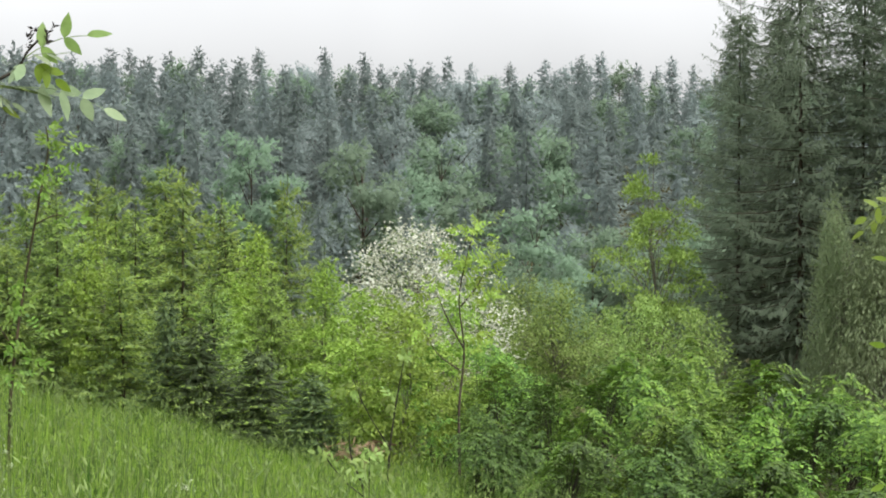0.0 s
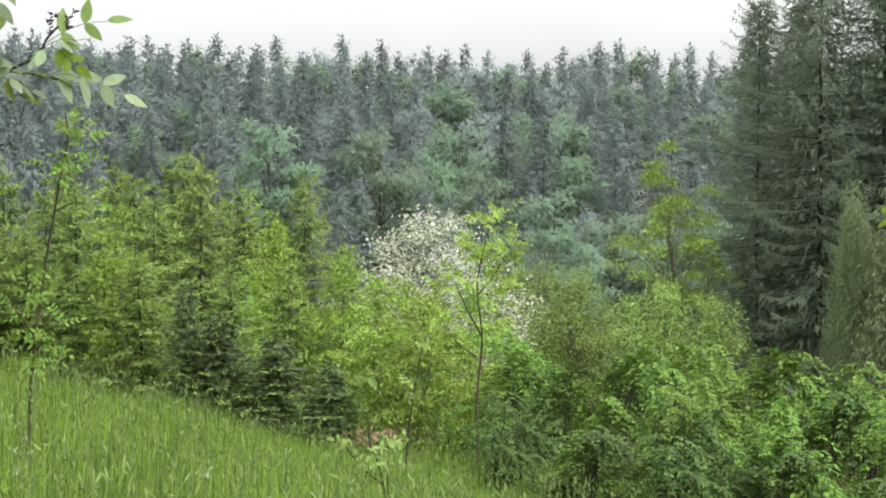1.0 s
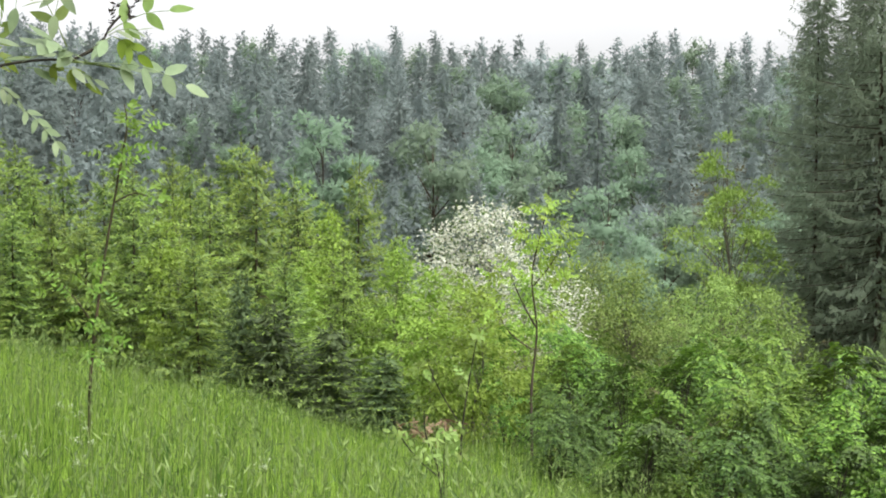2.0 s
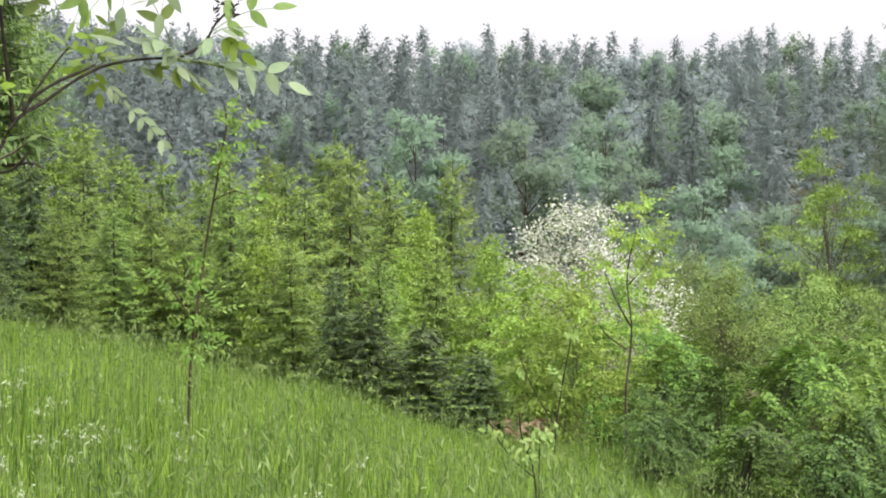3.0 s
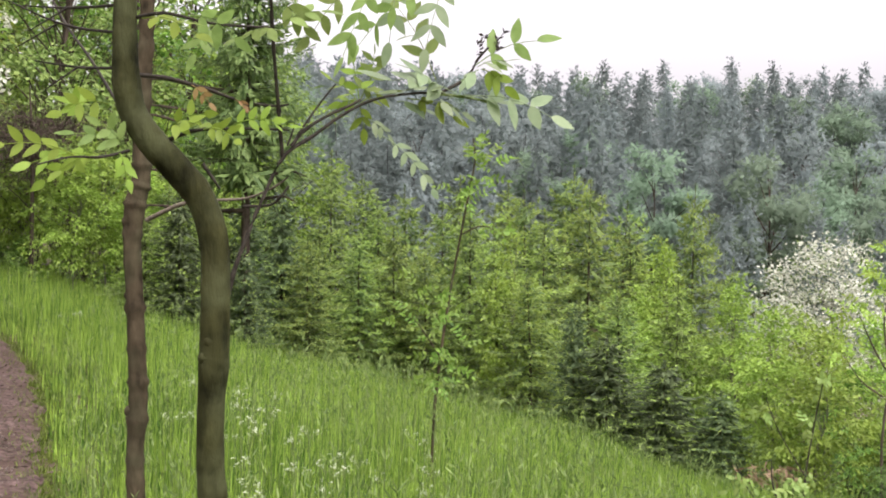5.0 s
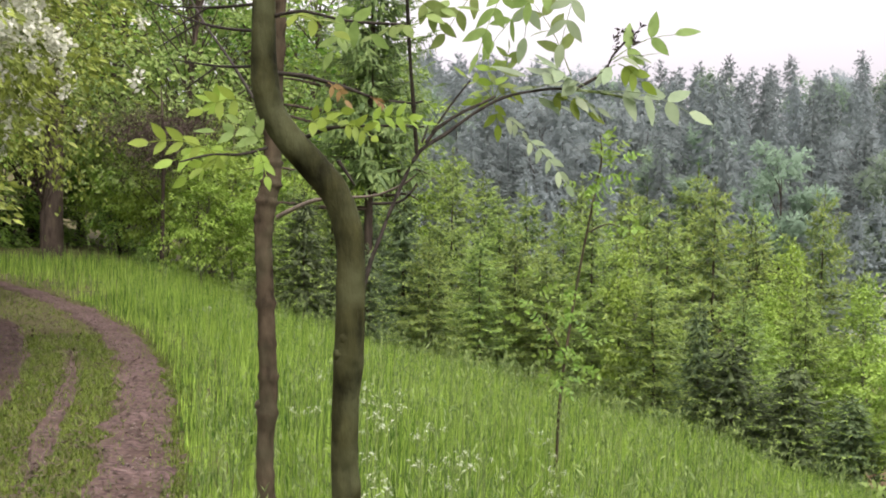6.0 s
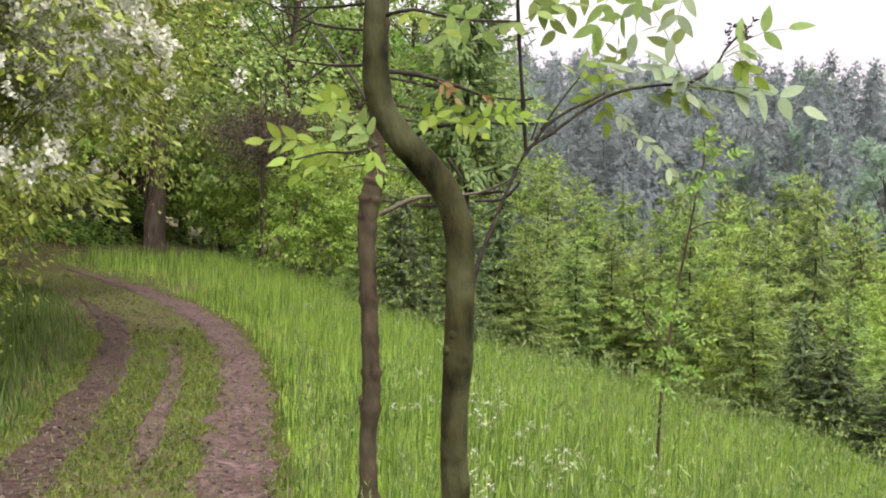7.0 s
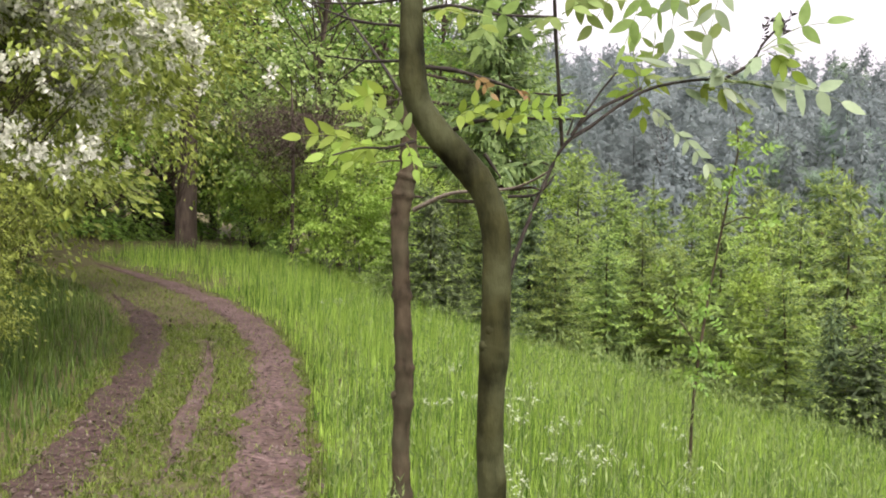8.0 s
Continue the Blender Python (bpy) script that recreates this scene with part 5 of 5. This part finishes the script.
sapling(3.38, 16.66, ((0, 0, -0.1, 0.025), (-0.01, 0, 0.7, 0.021), (-0.015, 0, 1.37, 0.018), (0.055, 0, 2.17, 0.014), (-0.02, 0, 2.96, 0.010), (0.16, 0, 3.76, 0.006), (0.2, 0, 4.0, 0.003)),
        (((0.05, 0, 2.2, 0.014), (-0.15, 0, 2.55, 0.011), (-0.34, 0, 2.98, 0.006)), ((0.0, 0, 2.8, 0.012), (0.25, 0, 3.1, 0.008), (0.4, 0, 3.4, 0.004)), ((-0.02, 0, 1.9, 0.012), (-0.3, 0, 2.1, 0.009), (-0.5, 0, 2.4, 0.004))),
        ((0.19, 0, 3.85, 0.4), (-0.1, 0, 3.45, 0.35), (0.4, 0, 3.4, 0.4), (-0.34, 0, 3.0, 0.35), (0.35, 0, 2.9, 0.35), (0.1, 0, 3.1, 0.35), (-0.5, 0, 2.4, 0.3), (0.25, 0, 2.3, 0.25)), LEAF_BRIGHT, "tall thin sapling with sparse yellow-green leaves before shrubs", 0.24, 0.07, 18, 4, BARK)
sapling(1.0, 7.94, ((0.02, 0, -0.05, 0.009), (0.0, 0, 0.5, 0.007), (-0.09, 0, 0.78, 0.005), (-0.105, 0, 0.96, 0.003)),
        (((0.0, 0, 0.5, 0.006), (-0.14, 0, 0.62, 0.005), (-0.26, 0, 0.78, 0.004), (-0.325, 0, 0.92, 0.002)), ((0.03, 0, 0.3, 0.006), (0.03, 0, 0.6, 0.004), (0.035, 0, 0.86, 0.003))),
        ((-0.18, 0, 0.76, 0.12), (0.0, 0, 0.74, 0.16), (0.12, 0, 0.72, 0.16), (0.2, 0, 0.66, 0.12), (-0.06, 0, 0.6, 0.16)), LEAF_SOFT, "small maple sapling with a few pale leaves in the grass", 0.15, 0.06, 9, 3, TWIG)
sapling(2.68, 4.12, ((0.1, 0, -0.1, 0.02), (0.08, 0, 0.9, 0.016), (0.06, 0, 1.8, 0.012), (0.05, 0, 2.9, 0.005)), (),
        ((0.02, -0.02, 2.68, 0.14), (0.0, 0, 2.5, 0.14), (0.04, 0, 2.25, 0.12), (0.02, 0, 1.95, 0.14), (0.04, 0, 1.7, 0.14), (0.05, 0, 1.35, 0.14), (0.0, 0, 1.45, 0.1)), ASH_YOUNG, "ash sapling with fresh feathery leaves at the meadow's edge", 0.15, 0.06, 11)
sapling(2.0, 14.2, ((0, 0, -0.1, 0.014), (0.02, 0, 0.6, 0.012), (0.1, 0, 1.2, 0.009), (0.2, 0, 1.75, 0.005)), (((0.02, 0, 0.7, 0.008), (-0.25, 0, 1.15, 0.006), (-0.42, 0, 1.55, 0.003)),),
        ((0.2, 0, 1.75, 0.2), (0.05, 0, 1.3, 0.2), (-0.4, 0, 1.5, 0.15)), LEAF_SOFT, "thin dark-stemmed maple sapling before the shrubs", 0.18, 0.09, 7, 2, TWIG)


# ---------------------------------------------------------------- dead boughs in the wood
px_, py_ = bearing(17.9, 22)
m_tr, m_cr, _ = spruce_meshes(9.5, 1.8, 34, 7, 0.08, 0.3, 0.055, SPRUCE, 0.34, 0.28, 0.6, 0.0, 0.7, 900)
wood_pine = plant("spruce", (("trunk", m_tr, ""), ("crown", m_cr, "")), "green spruce with bare dead lower branches by the wood", "spruce tree", "", px_, py_, 1.0, 0.0)
for z0, ln, tilt, side in ((2.6, 2.2, 0.1, -1), (3.1, 2.4, 0.25, -1), (3.5, 2.0, 0.12, -1), (3.9, 2.3, 0.45, -1), (4.3, 2.2, 0.2, -1), (4.7, 2.0, 0.3, -1), (3.3, 1.2, 0.0, 1), (2.9, 1.0, -0.1, 1)):
    rows = [(0, 0, z0, 0.045), (side * ln * 0.4, -0.1, z0 + tilt * ln * 0.25 - 0.05, 0.032), (side * ln * 0.75, -0.15, z0 + tilt * ln * 0.4, 0.02), (side * ln, -0.2, z0 + tilt * ln * 0.45 - 0.1, 0.005)]
    bough = stalk("branch", rows, BARK, wood_pine, 5, 14, 0.2, "bare dead branch")
    for q in (0.45, 0.6, 0.8):
        bx = side * ln * q
        stalk("twig", [(bx, -0.12, z0 + tilt * ln * q * 0.5, 0.009), (bx + side * 0.2, -0.3 + 0.5 * rng.random(), z0 + tilt * ln * q * 0.5 - 0.15 - 0.35 * rng.random(), 0.003)], BARK, bough, 4, 4)
bx, by = bearing(27.4, 27)
dead = thing("dead_spruce", bx, by, "dead brown spruce with withered needles by the wood", "spruce tree")
stalk("trunk", ((0, 0, -0.2, 0.05), (0.05, 0, 2.5, 0.04), (0.0, 0, 4.2, 0.012)), BARK, dead, 8, 16)
nn = 5200
bb = np.concatenate([rng.normal(size=(nn // 2, 3)) * [0.42, 0.4, 0.34] + [-0.05, -0.3, 2.9], rng.normal(size=(nn // 2, 3)) * [1.0, 0.5, 0.22] + [0.3, -0.2, 3.35]])
part("crown", raw_mesh("crown", *leaf_arrays(bb, rand_dirs(nn) - [0, 0, 0.5], rand_dirs(nn), rng.uniform(0.08, 0.2, nn), 0.018), BARK), dead, "withered brown needles")


# ---------------------------------------------------------------- white umbels and dry bracken in the meadow
def umbel(h):
    """One flat head of tiny flowers on its rays."""
    n = 46
    centre = rng.normal(size=(9, 3)) * [0.026, 0.026, 0.007]
    disc = centre[np.arange(n) % 9] + rng.normal(size=(n, 3)) * [0.006, 0.006, 0.003]
    fl = leaf_arrays(disc, rand_dirs(n, 0.4), rand_dirs(n) * 0.5 + [0, 0, 1.0], rng.uniform(0.006, 0.011, n), rng.uniform(0.006, 0.010, n))
    return raw_mesh("flower_head", *fl, UMBEL), raw_mesh("stalk", *tube_arrays([(np.array([[0.0, 0, -h], [0.01, 0, -0.5 * h], [0, 0, 0]]), np.array([0.003, 0.0025, 0.0015]))] + [(np.array([[0, 0, -0.035], q * 0.6 - [0, 0, 0.012], q]), np.array([0.0009, 0.0008, 0.0006])) for q in centre], 3), STALK, True)


heads = [umbel(0.55) for _ in range(4)]
spots = [(16.6, 4.2), (14.6, 4.9), (18.0, 4.8), (12.8, 5.5), (18.4, 5.6), (16.0, 5.2), (19.8, 6.2), (21.0, 6.5), (25.6, 12), (10.0, 6.8), (16.5, 7.4), (11.0, 18.3), (10.2, 19), (3.4, 4.6), (9.5, 5.2)]
for n, (deg, dist) in enumerate(spots):
    x, y = bearing(deg, dist)
    flower = thing("cow_parsley", x, y, "cow parsley with white flower heads in the grass", "wildflower", "white wildflowers")
    for k in range(int(rng.integers(2, 5))):
        hd, st = heads[k % 4]
        px0, py0, pz0 = rng.normal() * 0.07, rng.normal() * 0.07, rng.uniform(0.46, 0.68)
        s_ob = part("stalk", st, flower)
        s_ob.location = (px0, py0, pz0)
        f_ob = part("flower_head", hd, s_ob, kind="stuff")
fx, fy = bearing(-6.4, 15.6)
n = 60
fb = rng.normal(size=(n, 3)) * [0.22, 0.15, 0.07] + [0, 0, 0.55]
fern = thing("bracken", fx, fy, "dry tan bracken clump under the young maples", "fern")
part("frond", raw_mesh("frond", *leaf_arrays(fb, rand_dirs(n, 0.4), rand_dirs(n), rng.uniform(0.1, 0.28, n), 0.05), BRACKEN), fern, kind="stuff")
part("stem", raw_mesh("stem", *tube_arrays([(np.array([[0, 0, -0.05], [0.1, 0, 0.3], [0.25, 0, 0.55]]), np.array([0.008, 0.006, 0.003])), (np.array([[0, 0, -0.05], [-0.1, 0, 0.3], [-0.3, 0, 0.5]]), np.array([0.008, 0.006, 0.003]))], 4), BRACKEN, True), fern)

# ---------------------------------------------------------------- stones and litter on the track
spots = sample(9000, 14, 44, 3.8, 20, 0.8)
o = -rut_distance(spots)
spots = spots[(np.abs(o) < 0.2) | (np.abs(o - GAUGE) < 0.18) | (np.abs(o - WORN) < 0.08)]
n = len(spots)
c8 = np.array([(-1, -1, -0.6), (1, -1, -0.6), (1, 1, -0.6), (-1, 1, -0.6), (-0.6, -0.6, 0.7), (0.6, -0.6, 0.7), (0.6, 0.6, 0.7), (-0.6, 0.6, 0.7)])
q6 = np.array([(0, 1, 5, 4), (1, 2, 6, 5), (2, 3, 7, 6), (3, 0, 4, 7), (4, 5, 6, 7), (3, 2, 1, 0)])
size = rng.uniform(0.003, 0.009, (n, 1, 1)) * rng.uniform(0.7, 1.3, (n, 1, 3))
sv = np.concatenate([spots, ground_array(spots[:, 0], spots[:, 1])[:, None] + 0.022], 1)[:, None] + c8[None] * size * rng.uniform(0.75, 1.25, (n, 8, 1))
tagged(new("gravel", raw_mesh("gravel", sv.reshape(-1, 3), (q6[None] + 8 * np.arange(n)[:, None, None]).reshape(-1, 4), STONE)), "small pale stones scattered on the wheel ruts", "gravel", kind="stuff")
litter = sample(15000, 14, 44, 3.8, 20, 0.8)
o = -rut_distance(litter)
litter = litter[(o > -0.35) & (o < GAUGE + 0.35)]
n = len(litter)
lb = np.concatenate([litter, ground_array(litter[:, 0], litter[:, 1])[:, None] + 0.028], 1)
tagged(new("leaf_litter", raw_mesh("leaf_litter", *leaf_arrays(lb, rand_dirs(n, 0.15), rand_dirs(n) * 0.3 + [0, 0, 1.0], rng.uniform(0.02, 0.06, n), rng.uniform(0.012, 0.03, n)), BARK)), "dark fallen leaves and bark bits on the track", "leaf litter", kind="stuff")
